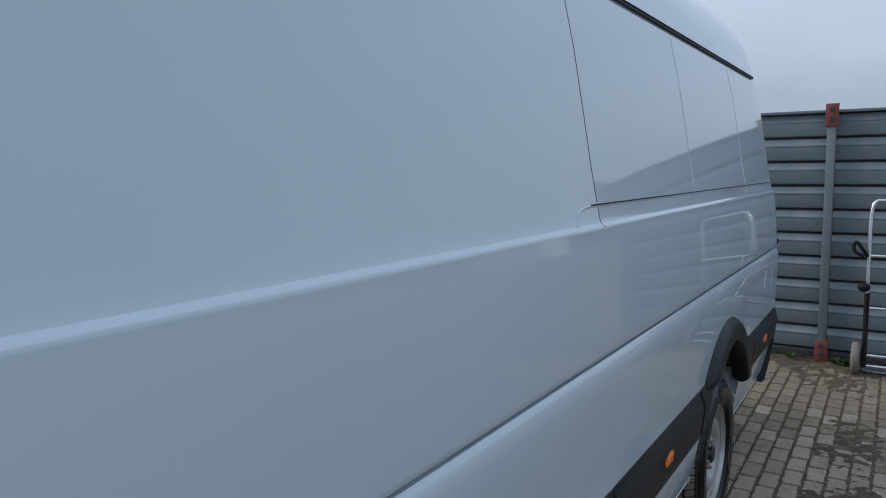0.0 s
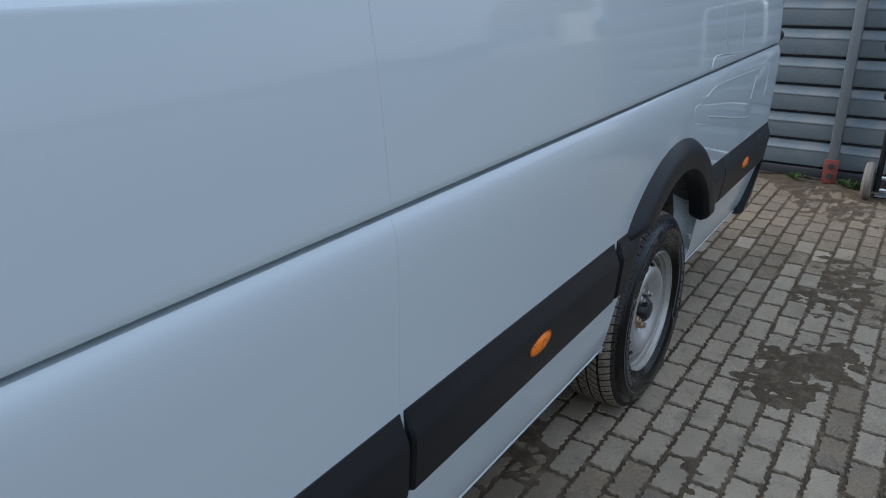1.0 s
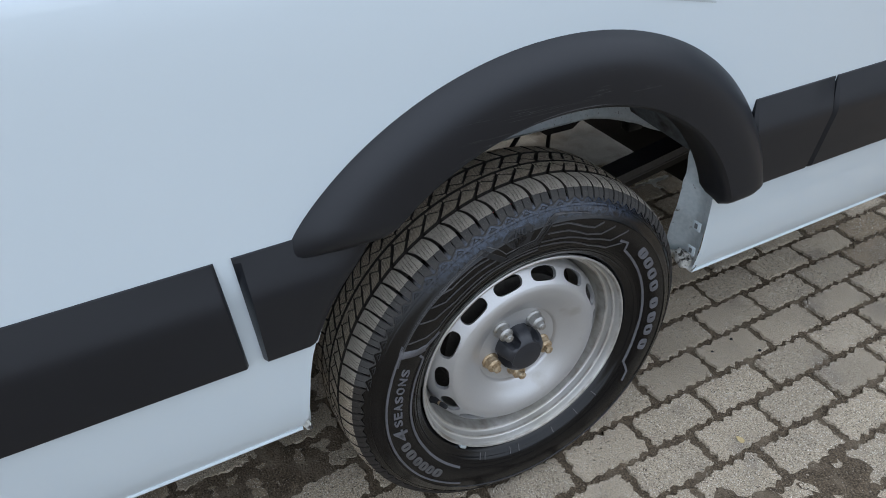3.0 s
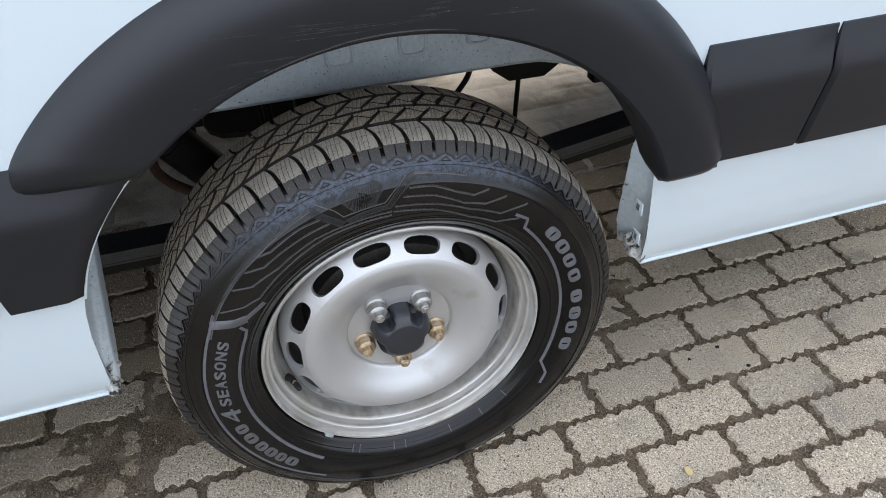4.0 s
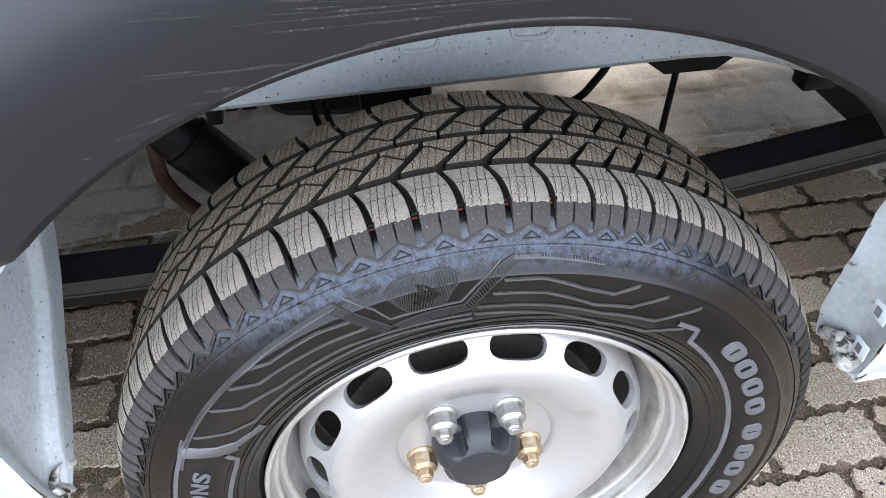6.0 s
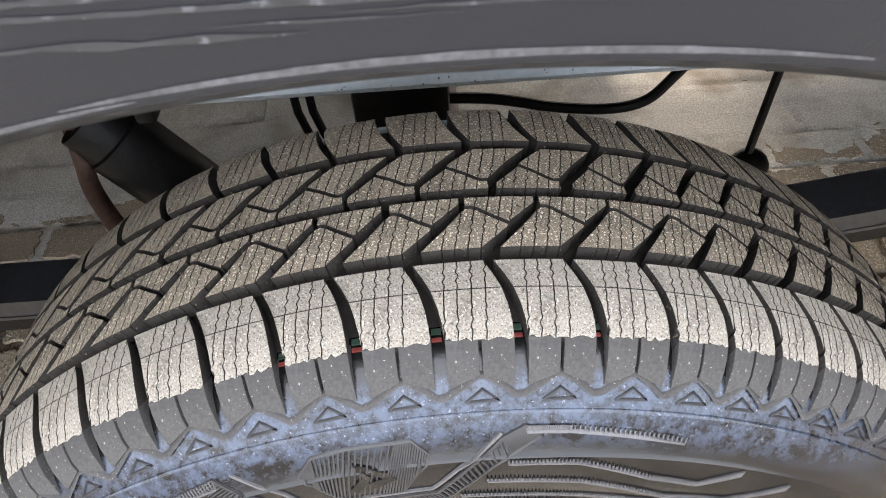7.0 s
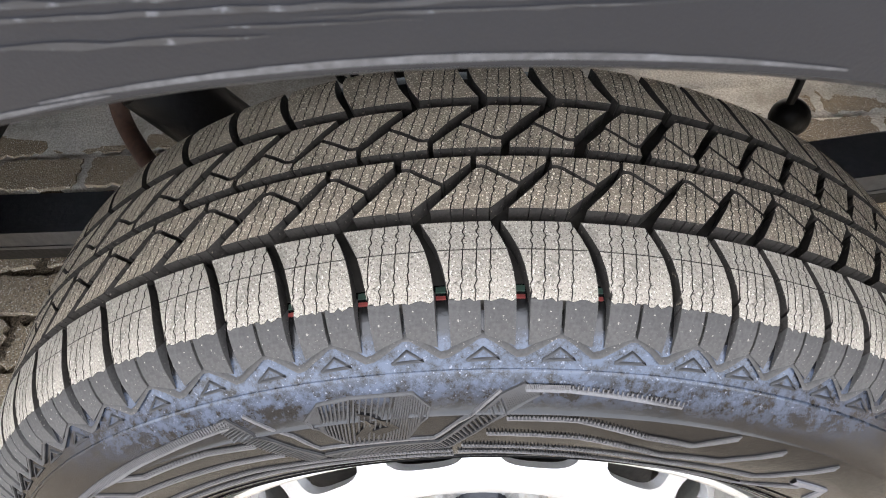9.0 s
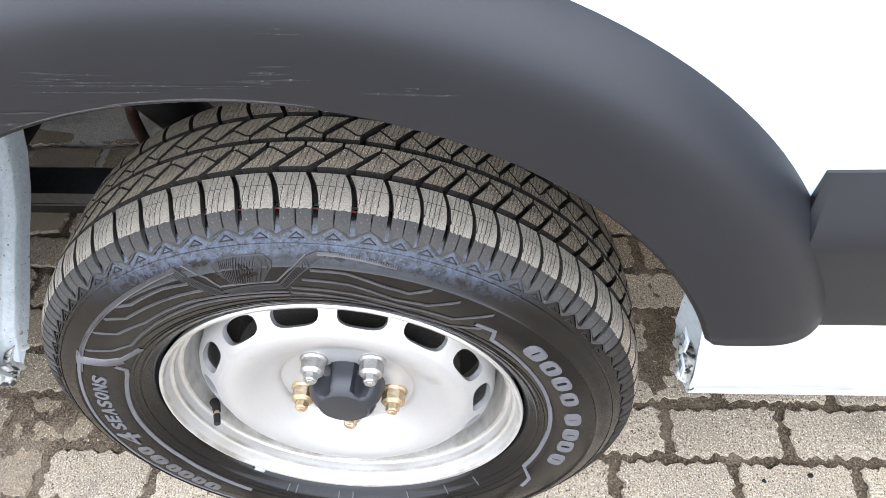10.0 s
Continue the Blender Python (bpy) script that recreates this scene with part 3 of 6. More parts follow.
def ridge(points, radius=0.003):
    """A pressed ridge of the flank's sheet, along (y, z) points."""
    run = curve_points([(skin_x(z) - tail_in(y) - radius * 0.35, y, z) for y, z in points], 5)
    return tube(run, radius, 8)


for y, z0, z1, r in ((-0.43, 1.50, 2.07, 0.0028), (0.60, 1.46, 2.07, 0.0026)):
    part("panel_seam", ridge([(y, z0 + (z1 - z0) * k / 6) for k in range(7)], r), M_PAINT, van)
# step behind the rail pocket
part("rail_step", ridge([(-1.605, 1.453), (-1.598, 1.470), (-1.575, 1.487), (-1.53, 1.4945), (-1.48, 1.496), (-1.30, 1.496), (-0.6, 1.495), (0.2, 1.494), (0.9, 1.493), (1.40, 1.492)], 0.0045), M_PAINT, van)
part("panel_gap", strip_on_skin(-1.50, 1.38, 1.4975, 1.5005, 0.0035, 8), M_GAP, van)
# pressed outlines on the rear quarter
for pts in ([(0.30, 1.135), (0.35, 1.172), (0.60, 1.158), (0.90, 1.140)], [(0.44, 1.36), (0.455, 1.245), (0.52, 1.165)], [(0.70, 1.305), (0.72, 1.165)], [(0.43, 1.07), (0.70, 1.065), (1.0, 1.055)],
            [(0.235, 1.05), (0.36, 1.073)], [(0.93, 0.94), (0.97, 1.033)], [(1.20, 0.92), (1.215, 1.06)], [(0.13, 0.985), (0.115, 1.03), (0.175, 1.037)], [(0.13, 0.98), (0.27, 0.95)], [(0.30, 0.975), (0.60, 0.920), (0.82, 0.880), (0.95, 0.865)]):
    part("pressed_edge", ridge(pts, 0.0036), M_PAINT, van)

# ---- side cladding ----
BAND = [(0.578, 0.030), (0.579, 0.050), (0.584, 0.0565), (0.592, 0.0585), (0.617, 0.0614), (0.642, 0.0643), (0.667, 0.0671), (0.692, 0.0700), (0.702, 0.0702), (0.711, 0.0684), (0.720, 0.0654), (0.753, 0.0540), (0.760, 0.0515), (0.763, 0.044)]


def cladding_run(y0, y1, shape_end=None, slant=-0.006, tight=0.005, sink_by=0.007):
    """Cladding with short rounded ends."""
    bm = bmesh.new()
    length = y1 - y0
    stops = [(0.0, sink_by), (min(tight, 0.005), 0.0), (length * 0.33, 0), (length * 0.66, 0), (length - tight, 0.0), (length - tight * 0.5, sink_by * 0.25), (length, sink_by)]
    cols = []
    for d, sink in stops:
        u, col = d / length, []
        for z, x in BAND:
            s = slant * (z - 0.66) / 0.1
            b = shape_end(z) if shape_end else y1 + s
            y = (y0 + s) * (1 - u) + b * u
            col.append(bm.verts.new((max(x - sink, min(x, skin_x(z) + 0.003)) - tail_in(y), y, z)))
        cols.append(col)
    for a, b in zip(cols, cols[1:]):
        for k in range(len(a) - 1):
            bm.faces.new((a[k], b[k], b[k + 1], a[k + 1]))
    bm.faces.new(cols[0])
    if shape_end:
        # a curved end turns in towards the panel
        inside = [bm.verts.new((v.co.x - 0.016, v.co.y - 0.001, v.co.z)) for v in cols[-1]]
        for k in range(len(inside) - 1):
            bm.faces.new((cols[-1][k], inside[k], inside[k + 1], cols[-1][k + 1]))
    else:
        bm.faces.new(cols[-1])
    bm.faces.new([c[0] for c in cols])
    bm.faces.new([c[-1] for c in cols])
    return bm


def inner_edge(z):
    return -0.402 * math.sqrt(max(0.0, 1 - ((z - 0.47) / 0.370) ** 2))


for y0, y1 in ((-3.55, -2.46), (-2.45, -1.449), (-1.437, -0.490)):
    part("cladding", cladding_run(y0, y1), M_PLASTIC, van, "black textured plastic side cladding")
part("cladding", cladding_run(-0.468, -0.36, inner_edge, tight=0.022, sink_by=0.014), M_PLASTIC, van)
part("cladding", cladding_run(0.405, 0.5985, slant=0.0086), M_PLASTIC, van)
part("cladding", cladding_run(0.6045, 1.40, slant=0.0086), M_PLASTIC, van)


# the painted edge of the wheel opening, showing past the cladding
part("arch_lip", tube([(skin_x(z) - 0.001, inner_edge(z) + 0.0008, z) for z in [0.572 + 0.0125 * k for k in range(15)]], 0.0024, 8), M_PAINT, van, "thin white painted edge of the wheel opening")

# ---- wheel arch flare ----
FLARE = [(0.00, 0.044), (0.015, 0.050), (0.05, 0.0580), (0.10, 0.0665), (0.16, 0.0742), (0.22, 0.0800), (0.28, 0.0842), (0.34, 0.0870), (0.41, 0.0890), (0.48, 0.0900), (0.56, 0.0903), (0.68, 0.0898), (0.85, 0.0884), (0.95, 0.0864), (1.0, 0.0795), (1.008, 0.062), (1.0, 0.030), (0.985, 0.012)]


def flare():
    bm = bmesh.new()
    n = 64
    cols = []
    for i in range(n + 1):
        u = i / n
        a, b = radians(149.8 + (9.2 - 149.8) * u), radians(137.0 + (15.6 - 137.0) * u)
        oy, oz = -0.003 + 0.485 * math.cos(a), 0.50 + 0.454 * math.sin(a)
        iy, iz = -0.003 + 0.385 * math.cos(b), 0.47 + 0.378 * math.sin(b)
        near_end = min(i / 3.0, (n - i) / 2.0, 1.0)
        col = []
        blunt = (0.13, 0.055, 0.02, 0.005)[i] if i < 4 else (0.10, 0.04)[n - i] if n - i < 2 else 0.0
        pinch = (0.035, 0.0)[n - i] if n - i < 2 else 0.0
        for u, x in FLARE:
            u = blunt + (1 - blunt - pinch) * u
            col.append(bm.verts.new((0.054 + (x - 0.054) * math.sqrt(near_end) if near_end < 1 else x, oy + (iy - oy) * u, oz + (iz - oz) * u)))
        cols.append(col)
    for a, b in zip(cols, cols[1:]):
        for k in range(len(a) - 1):
            bm.faces.new((a[k], b[k], b[k + 1], a[k + 1]))
    return bm


arch = part("wheel_arch_flare", flare(), M_PLASTIC, van, "black textured plastic arch flare with pale scuffs", angle=40)

# ---- inside of the wheel opening ----
liner = bmesh.new()
prev = None
for i in range(41):
    a = radians(180 - 180 * i / 40)
    y, z = 0.402 * math.cos(a), 0.47 + 0.388 * math.sin(a)
    if z < (0.775 if y < 0 else 0.56):
        continue
    if y > 0:
        y += 0.055 * min(1.0, max(0.0, (0.80 - z) / 0.10))
    depth = -0.30 if z > 0.60 else -0.02 - 0.075 * min(1, max(0, (0.60 - z) / 0.2))
    ring = [liner.verts.new((x, y, z)) for x in (0.030, 0.03 + (depth - 0.03) * 0.5, depth)]
    if prev:
        for k in range(2):
            liner.faces.new((prev[k], ring[k], ring[k + 1], prev[k + 1]))
    prev = ring
part("wheel_housing", liner, M_HOUSING, van, "dull dark grey wheel housing")
rail = bmesh.new()
zs_low = lambda y: 0.634 - 0.007 * (y + 0.27) / 0.5 - (0.038 * max(0, (y - 0.31) / 0.13) ** 1.5 if y > 0.31 else 0)
cols = []
for i in range(31):
    y = -0.62 + 1.24 * i / 30
    lo = zs_low(min(y, 0.53)) if y > -0.35 else 0.60
    cols.append([rail.verts.new(p) for p in ((-0.30, y, lo + 0.002), (-0.268, y, lo - 0.004), (-0.260, y, lo + 0.004), (-0.262, y, lo + 0.03), (-0.27, y, 0.76), (-0.30, y, 0.90))])
for a, b in zip(cols, cols[1:]):
    for k in range(5):
        rail.faces.new((a[k], b[k], b[k + 1], a[k + 1]))
inner_rail = part("inner_panel", rail, M_INNER, van, "pale grey inner panel with dark tar specks")
for y0, y1, z in ((-0.147, -0.106, 0.677), (-0.025, 0.015, 0.672), (0.090, 0.132, 0.672), (0.20, 0.24, 0.674)):
    pts = [(-0.2625, y0, z + 0.05), (-0.2615, y0, z + 0.01), (-0.2612, y0 + 0.008, z), (-0.2612, y1 - 0.008, z), (-0.2615, y1, z + 0.01), (-0.2625, y1, z + 0.05)]
    part("pressing", tube(curve_points(pts, 4), 0.0030, 8), M_INNER, inner_rail)
# sill ends
front_x = [(0.362, -0.018), (0.37, -0.036), (0.38, -0.056), (0.40, -0.084), (0.42, -0.107), (0.46, -0.152), (0.50, -0.202), (0.54, -0.236), (0.58, -0.258), (0.64, -0.285), (0.70, -0.29)]
front = bmesh.new()
cols = []
for k in range(31):
    z = 0.364 + 0.33 * k / 30
    edge = interp(front_x, z)
    x0 = skin_x(z) - 0.002
    w = x0 - edge
    strip = min(0.042, w * 0.42)
    y = -0.413 + 0.03 * max(0.0, z - 0.56)
    wrinkle = 0.003 * noise.noise((z * 24, 4, 2))
    rows = [(x0, 0.004), (x0 - 0.10 * w, 0.001), (x0 - 0.14 * w, -0.008), (x0 - 0.26 * w, -0.014 + wrinkle), (x0 - 0.40 * w, -0.013 - wrinkle), (edge + strip * 1.25, -0.012), (edge + strip * 1.15, -0.009), (edge + strip * 1.02, 0.0), (edge + strip * 0.92, 0.002), (edge + strip * 0.5, 0.001), (edge + 0.003, 0.003), (edge, 0.003), (edge - 0.0015, -0.006)]
    cols.append([front.verts.new((x, y + dy, z)) for x, dy in rows])
for a, b in zip(cols, cols[1:]):
    for k in range(len(rows) - 1):
        front.faces.new((a[k], b[k], b[k + 1], a[k + 1]))
part("sill_end", front, M_INNER, van, "bare grey-blue sheet closing the sill, with dark specks", angle=60)
for sy, y_low in ((-1, -0.418), (1, 0.402)):
    if sy < 0:
        for cx, cz, r in ((-0.014, 0.374, 1.2), (-0.034, 0.380, 0.9), (0.002, 0.382, 0.8), (-0.052, 0.388, 0.5)):
            lump = bmesh.new()
            bmesh.ops.create_icosphere(lump, subdivisions=3, radius=1.0, matrix=Matrix.Translation((cx, y_low + 0.002, cz)) @ Matrix.Diagonal((0.018 * r, 0.006 * r, 0.011 * r, 1)))
            for v in lump.verts:
                v.co += 0.010 * noise.noise_vector(v.co * 85)
            part("torn_sealer", lump, M_SEAL, van, "torn flaking sealer at the sill corner", angle=180)
        continue
    bm = bmesh.new()
    cols = []
    for k in range(27):
        z = 0.366 + 0.40 * k / 26
        y = y_low + (0.388 - y_low) * min(1.0, (z - 0.366) / 0.12) + 0.25 * max(0.0, z - 0.56)
        w = 0.062 + skin_x(z) + 0.012 * math.sin(z * 20)
        wrinkle = 0.004 * noise.noise((z * 35, sy, 2))
        cols.append([bm.verts.new((skin_x(z) - 0.003 - w * t, y + (0.002 + 0.016 * math.sin(t * 3.1) + wrinkle * (t > 0.1)), z - 0.006 * t)) for t in (0, 0.12, 0.3, 0.42, 0.5, 0.62, 0.8, 0.95, 1.0)])
    for a, b in zip(cols, cols[1:]):
        for k in range(8):
            bm.faces.new((a[k], b[k], b[k + 1], a[k + 1]))
    part("sill_end", bm, M_SILL, van, "bare grey sheet behind the wheel with dark specks and folds", angle=60)
    for cx, cz, r in ((-0.030, 0.384, 1.0), (-0.052, 0.378, 0.7), (-0.012, 0.380, 0.6)):
        lump = bmesh.new()
        bmesh.ops.create_icosphere(lump, subdivisions=3, radius=1.0, matrix=Matrix.Translation((cx, y_low + sy * 0.006, cz)) @ Matrix.Diagonal((0.026 * r, 0.013 * r, 0.018 * r, 1)))
        for v in lump.verts:
            v.co += 0.011 * noise.noise_vector(v.co * 75)
        part("torn_sealer", lump, M_SEAL, van, "torn flaking sealer at the sill corner", angle=180)
for y0, y1 in ((-3.6, -0.424), (0.407, 1.19)):
    part("sill_flange", tube([(-0.004, y0, 0.3675), (-0.004, (y0 + y1) / 2, 0.3675), (-0.004, y1, 0.3675)], 0.0038, 8), M_PAINT, van)
for z, y in ((0.500, 0.377), (0.432, 0.389)):
    x = skin_x(z) - 0.0035
    ob = part("clip_tab", box(x - 0.018, x + 0.001, y - 0.004, y - 0.002, z - 0.010, z + 0.010, bevel=0.0008), M_PAINT, van)
    part("slot", box(x - 0.013, x - 0.006, y - 0.0052, y - 0.0042, z - 0.005, z + 0.005), M_HOUSING, ob)


# ---- marker lamps ----
def marker_lamp(y, z, tilt):
    here = Matrix.Translation((0.0655, y, z)) @ Matrix.Rotation(radians(tilt), 4, "X")
    base = bmesh.new()
    bmesh.ops.create_uvsphere(base, u_segments=40, v_segments=20, radius=1.0, matrix=here @ Matrix.Diagonal((0.0115, 0.051, 0.0205, 1)))
    lamp = part("marker_lamp", base, M_AMBER, van, "oval amber side marker lamp")
    def loop(x, cy, cz, ry, rz, r, steps=40):
        pts = [here @ Vector((x, cy + ry * math.cos(a), cz + rz * math.sin(a))) for a in [2 * math.pi * k / steps for k in range(steps + 1)]]
        return add_tube(bmesh.new(), pts, r, 6, caps=False)
    part("lens_rim", loop(0.0035, 0, 0, 0.0500, 0.0200, 0.0017), M_AMBER_DEEP, lamp)
    part("bulb_ring", loop(0.0104, 0.004, -0.001, 0.0115, 0.0095, 0.0014, 24), M_AMBER_DEEP, lamp)
    facets = bmesh.new()
    for k in range(9):
        cy = -0.036 + 0.009 * k
        top = 0.0185 * math.sqrt(max(0.0, 1 - (cy / 0.050) ** 2))
        add_tube(facets, [here @ Vector((0.0050, cy, top * 0.97)), here @ Vector((0.0078, cy + 0.002, top * 0.72))], 0.0011, 5)
    part("prism_row", facets, M_AMBER_DEEP, lamp)


marker_lamp(-0.960, 0.674, 6)
marker_lamp(0.943, 0.671, 6)

# ---- rear corner ----
out = [(1.405, 0.76), (1.405, 0.585), (1.355, 0.545), (1.20, 0.352), (1.24, 0.345), (1.36, 0.40), (1.47, 0.50), (1.545, 0.60), (1.55, 0.70), (1.53, 0.765)]
bm = prism([(0.046, y, z) for y, z in out], (-0.30, 0, 0))
for v in bm.verts:
    if v.co.x > 0:
        v.co.x = 0.058 - 0.55 * max(0.0, v.co.y - 1.42) - 0.12 * max(0, 0.56 - v.co.z)
bmesh.ops.bevel(bm, geom=[e for e in bm.edges if all(v.co.x > -0.1 for v in e.verts)], offset=0.008, segments=2, affect="EDGES")
part("rear_bumper", bm, M_PLASTIC, van, "black plastic rear bumper corner")
bm = box(-1.92, -0.2, 1.46, 1.57, 0.46, 0.74, bevel=0.02)
part("rear_bumper", bm, M_PLASTIC, van)
bm = box(-0.09, 0.004, 1.40, 1.50, 0.80, 1.12, bevel=0.012)
part("tail_lamp", bm, M_RED_LENS, van, "narrow red tail lamp")
bm = bmesh.new()
bmesh.ops.create_uvsphere(bm, u_segments=20, v_segments=12, radius=1.0, matrix=Matrix.Translation((0.020, 1.492, 1.150)) @ Matrix.Diagonal((0.030, 0.028, 0.026, 1)))
part("door_buffer", bm, M_PLASTIC, van, "black rubber door buffer")

# ---- wheels ----
HUB = Matrix.Translation((0, 0, 0.338))
MIDTYRE = -0.073
R_REF = 0.352


def crown(x):
    d = abs(x - MIDTYRE)
    return 0.3555 - 0.9 * d * d - (0.0 if d < 0.06 else 10 * (d - 0.06) ** 2)


SIDE = [(0.2165, 0.006), (0.2215, 0.0165), (0.226, 0.0215), (0.2315, 0.0245), (0.2330, 0.0265), (0.2350, 0.0262), (0.2365, 0.0285), (0.245, 0.0325), (0.258, 0.0365), (0.272, 0.0385), (0.286, 0.0385),
        (0.2985, 0.0365), (0.3000, 0.0380), (0.3015, 0.0362), (0.309, 0.0335), (0.318, 0.0285), (0.326, 0.0225), (0.333, 0.0155), (0.338, 0.0085), (0.3405, 0.001)]


def wall_x(r):
    return interp(SIDE, r)


def tyre_body():
    left = [(x, r) for r, x in SIDE]
    top = [(x, crown(x) - 0.0105) for x in [-0.006 - 0.0134 * k for k in range(11)]]
    right = [(2 * MIDTYRE - x, r) for x, r in left[::-1]]
    inside = [(-0.15, 0.2155), (-0.13, 0.2145), (-0.02, 0.2145), (-0.002, 0.2155)]
    return revolve(left + top + right + inside, 136, closed=True)


def rim_body():
    """Rim barrel and dished disc, with the hand holes cut through."""
    barrel = [(0.0060, 0.2145), (0.0125, 0.2160), (0.0165, 0.2172), (0.0185, 0.2155), (0.0180, 0.2125), (0.0140, 0.2105), (0.0085, 0.2095), (0.0035, 0.2085), (0.0022, 0.2072), (0.0016, 0.2045), (-0.0050, 0.2032), (-0.0100, 0.2028), (-0.0118, 0.2015), (-0.0130, 0.1975), (-0.020, 0.1955), (-0.030, 0.1945), (-0.036, 0.1930), (-0.044, 0.1890), (-0.056, 0.1850),
              (-0.100, 0.183), (-0.15, 0.20), (-0.163, 0.219), (-0.160, 0.214), (-0.14, 0.19), (-0.10, 0.178), (-0.05, 0.178)]
    return revolve(barrel, 120)


DISH = [(0.034, -0.029), (0.040, -0.026), (0.060, -0.0255), (0.078, -0.0255), (0.0825, -0.0240), (0.0845, -0.0200), (0.088, -0.0170), (0.096, -0.0135), (0.108, -0.0052), (0.120, 0.0022), (0.131, 0.0067), (0.140, 0.0080), (0.147, 0.0070), (0.152, 0.0044)]
SLOPE = [(0.152, 0.0044), (0.1545, 0.0026), (0.1800, -0.0205), (0.1835, -0.0300), (0.1845, -0.046)]


def disc_body():
    bm = revolve([(x, r) for r, x in DISH], 140)
    holes, per = 14, 10
    n = holes * per
    first = radians(1.8)
    def spot(r, x, a):
        return bm.verts.new((x, r * math.sin(a), r * math.cos(a)))
    def at(u):
        r0, x0, r1, x1 = SLOPE[1][0], SLOPE[1][1], SLOPE[2][0], SLOPE[2][1]
        return r0 + (r1 - r0) * u, x0 + (x1 - x0) * u
    def ring(r, x):
        return [spot(r, x, first + 2 * math.pi * k / n) for k in range(n)]
    top, upper, lower, a2, a3 = ring(*SLOPE[0]), ring(*at(0)), ring(*at(1)), ring(*SLOPE[3]), ring(*SLOPE[4])
    sides = [[spot(*at(u), first + 2 * math.pi * h / holes) for u in (0.2, 0.4, 0.6, 0.8)] for h in range(holes)]
    for a, b in ((top, upper), (lower, a2), (a2, a3)):
        for k in range(n):
            bm.faces.new((a[k], a[(k + 1) % n], b[(k + 1) % n], b[k]))
    for h in range(holes):
        mid = first + 2 * math.pi * (h * per + per / 2) / n
        outer = [upper[(h * per + k) % n] for k in range(per + 1)] + sides[(h + 1) % holes] + [lower[(h * per + per - k) % n] for k in range(per + 1)] + sides[h][::-1]
        m = len(outer)
        rim_v, deep = [], []
        for i, v in enumerate(outer):
            a = math.atan2(v.co.y, v.co.z)
            r = math.hypot(v.co.y, v.co.z)
            u = (r - at(0)[0]) / (at(1)[0] - at(0)[0])
            t = math.remainder(a - mid, 2 * math.pi) / (math.pi / holes)
            # superellipse opening
            ang = math.atan2((u - 0.5) * 2, t)
            c, s = math.cos(ang), math.sin(ang)
            k = (abs(c) ** 2.8 + abs(s) ** 2.8) ** (-1 / 2.8)
            tu, uu = 0.74 * k * c, 0.5 + 0.5 * 0.80 * k * s
            rr, xx = at(uu)
            aa = mid + tu * math.pi / holes
            rim_v.append(spot(rr, xx, aa))
            deep.append(spot(rr - 0.004, xx - 0.006, aa))
        for i in range(m):
            j = (i + 1) % m
            if outer[i] is not outer[j]:
                bm.faces.new((outer[i], outer[j], rim_v[j], rim_v[i]))
            bm.faces.new((rim_v[i], rim_v[j], deep[j], deep[i]))
    bmesh.ops.remove_doubles(bm, verts=bm.verts, dist=0.0001)
    return bm


def clip(poly, a, b, c):
    """The part of a polygon where a*s + b*x <= c."""
    out = []
    for p, q in zip(poly, poly[1:] + poly[:1]):
        dp, dq = a * p[0] + b * p[1] - c, a * q[0] + b * q[1] - c
        if dp <= 0:
            out.append(p)
        if dp * dq < 0:
            u = dp / (dp - dq)
            out.append((p[0] + (q[0] - p[0]) * u, p[1] + (q[1] - p[1]) * u))
    return out


def zigzag(poly, lean, cuts, amp):
    """Puts small teeth on the edges of a slice that lie on one of the sipe lines."""
    out = []
    for p, q in zip(poly, poly[1:] + poly[:1]):
        out.append(p)
        up, uq = p[0] - lean * p[1], q[0] - lean * q[1]
        for c in cuts:
            if abs(up - c) < 1e-5 and abs(uq - c) < 1e-5 and abs(p[1] - q[1]) > 0.004:
                teeth = int(abs(p[1] - q[1]) / 0.0011)
                for k in range(1, teeth):
                    u = k / teeth
                    x = p[1] + (q[1] - p[1]) * u
                    # teeth follow x, so that both sides of a sipe agree
                    out.append((p[0] + (q[0] - p[0]) * u + amp * math.sin(x * 1250) * (0.25 + 1.15 * math.sin(x * 150 + 40 * lean + 30 * p[0]) ** 4), x))
    return out


def slices(poly, lean, sipes, gap, amp):
    """A block's outline cut into strips along its sipes."""
    edges = sorted(sipes)
    made = []
    for lo, hi in zip([None] + [c + gap / 2 for c in edges], [c - gap / 2 for c in edges] + [None]):
        piece = list(poly)
        if lo is not None:
            piece = clip(piece, -1, lean, -lo)
        if hi is not None and len(piece) > 2:
            piece = clip(piece, 1, -lean, hi)
        made.append(zigzag(piece, lean, [c for c in (lo, hi) if c is not None], amp) if len(piece) > 2 else [])
    return made


def block_mesh(name, polys, mats, lean, sipes, amp=0.00045, gap=0.00055):
    """One tread block from outlines in (along, across), at its top and its foot: cut by wavy sipes, whose sides meet at the foot."""
    bm = bmesh.new()
    for crest, foot in polys:
        for above, below in zip(slices(crest, lean, sipes, gap, amp), slices(foot, lean, sipes, 0.0, amp)):
            if not above:
                continue
            if len(below) != len(above):
                below = above
            top = [bm.verts.new(on_tyre(s, x, 0.0)) for s, x in above]
            low = [bm.verts.new(on_tyre(s, x, -0.0115)) for s, x in below]
            bm.faces.new(top)
            for i in range(len(top)):
                j = (i + 1) % len(top)
                bm.faces.new((top[i], top[j], low[j], low[i])).material_index = 1
    bmesh.ops.remove_doubles(bm, verts=bm.verts, dist=0.00002)
    return finish(bm, name, mats, smooth=False)


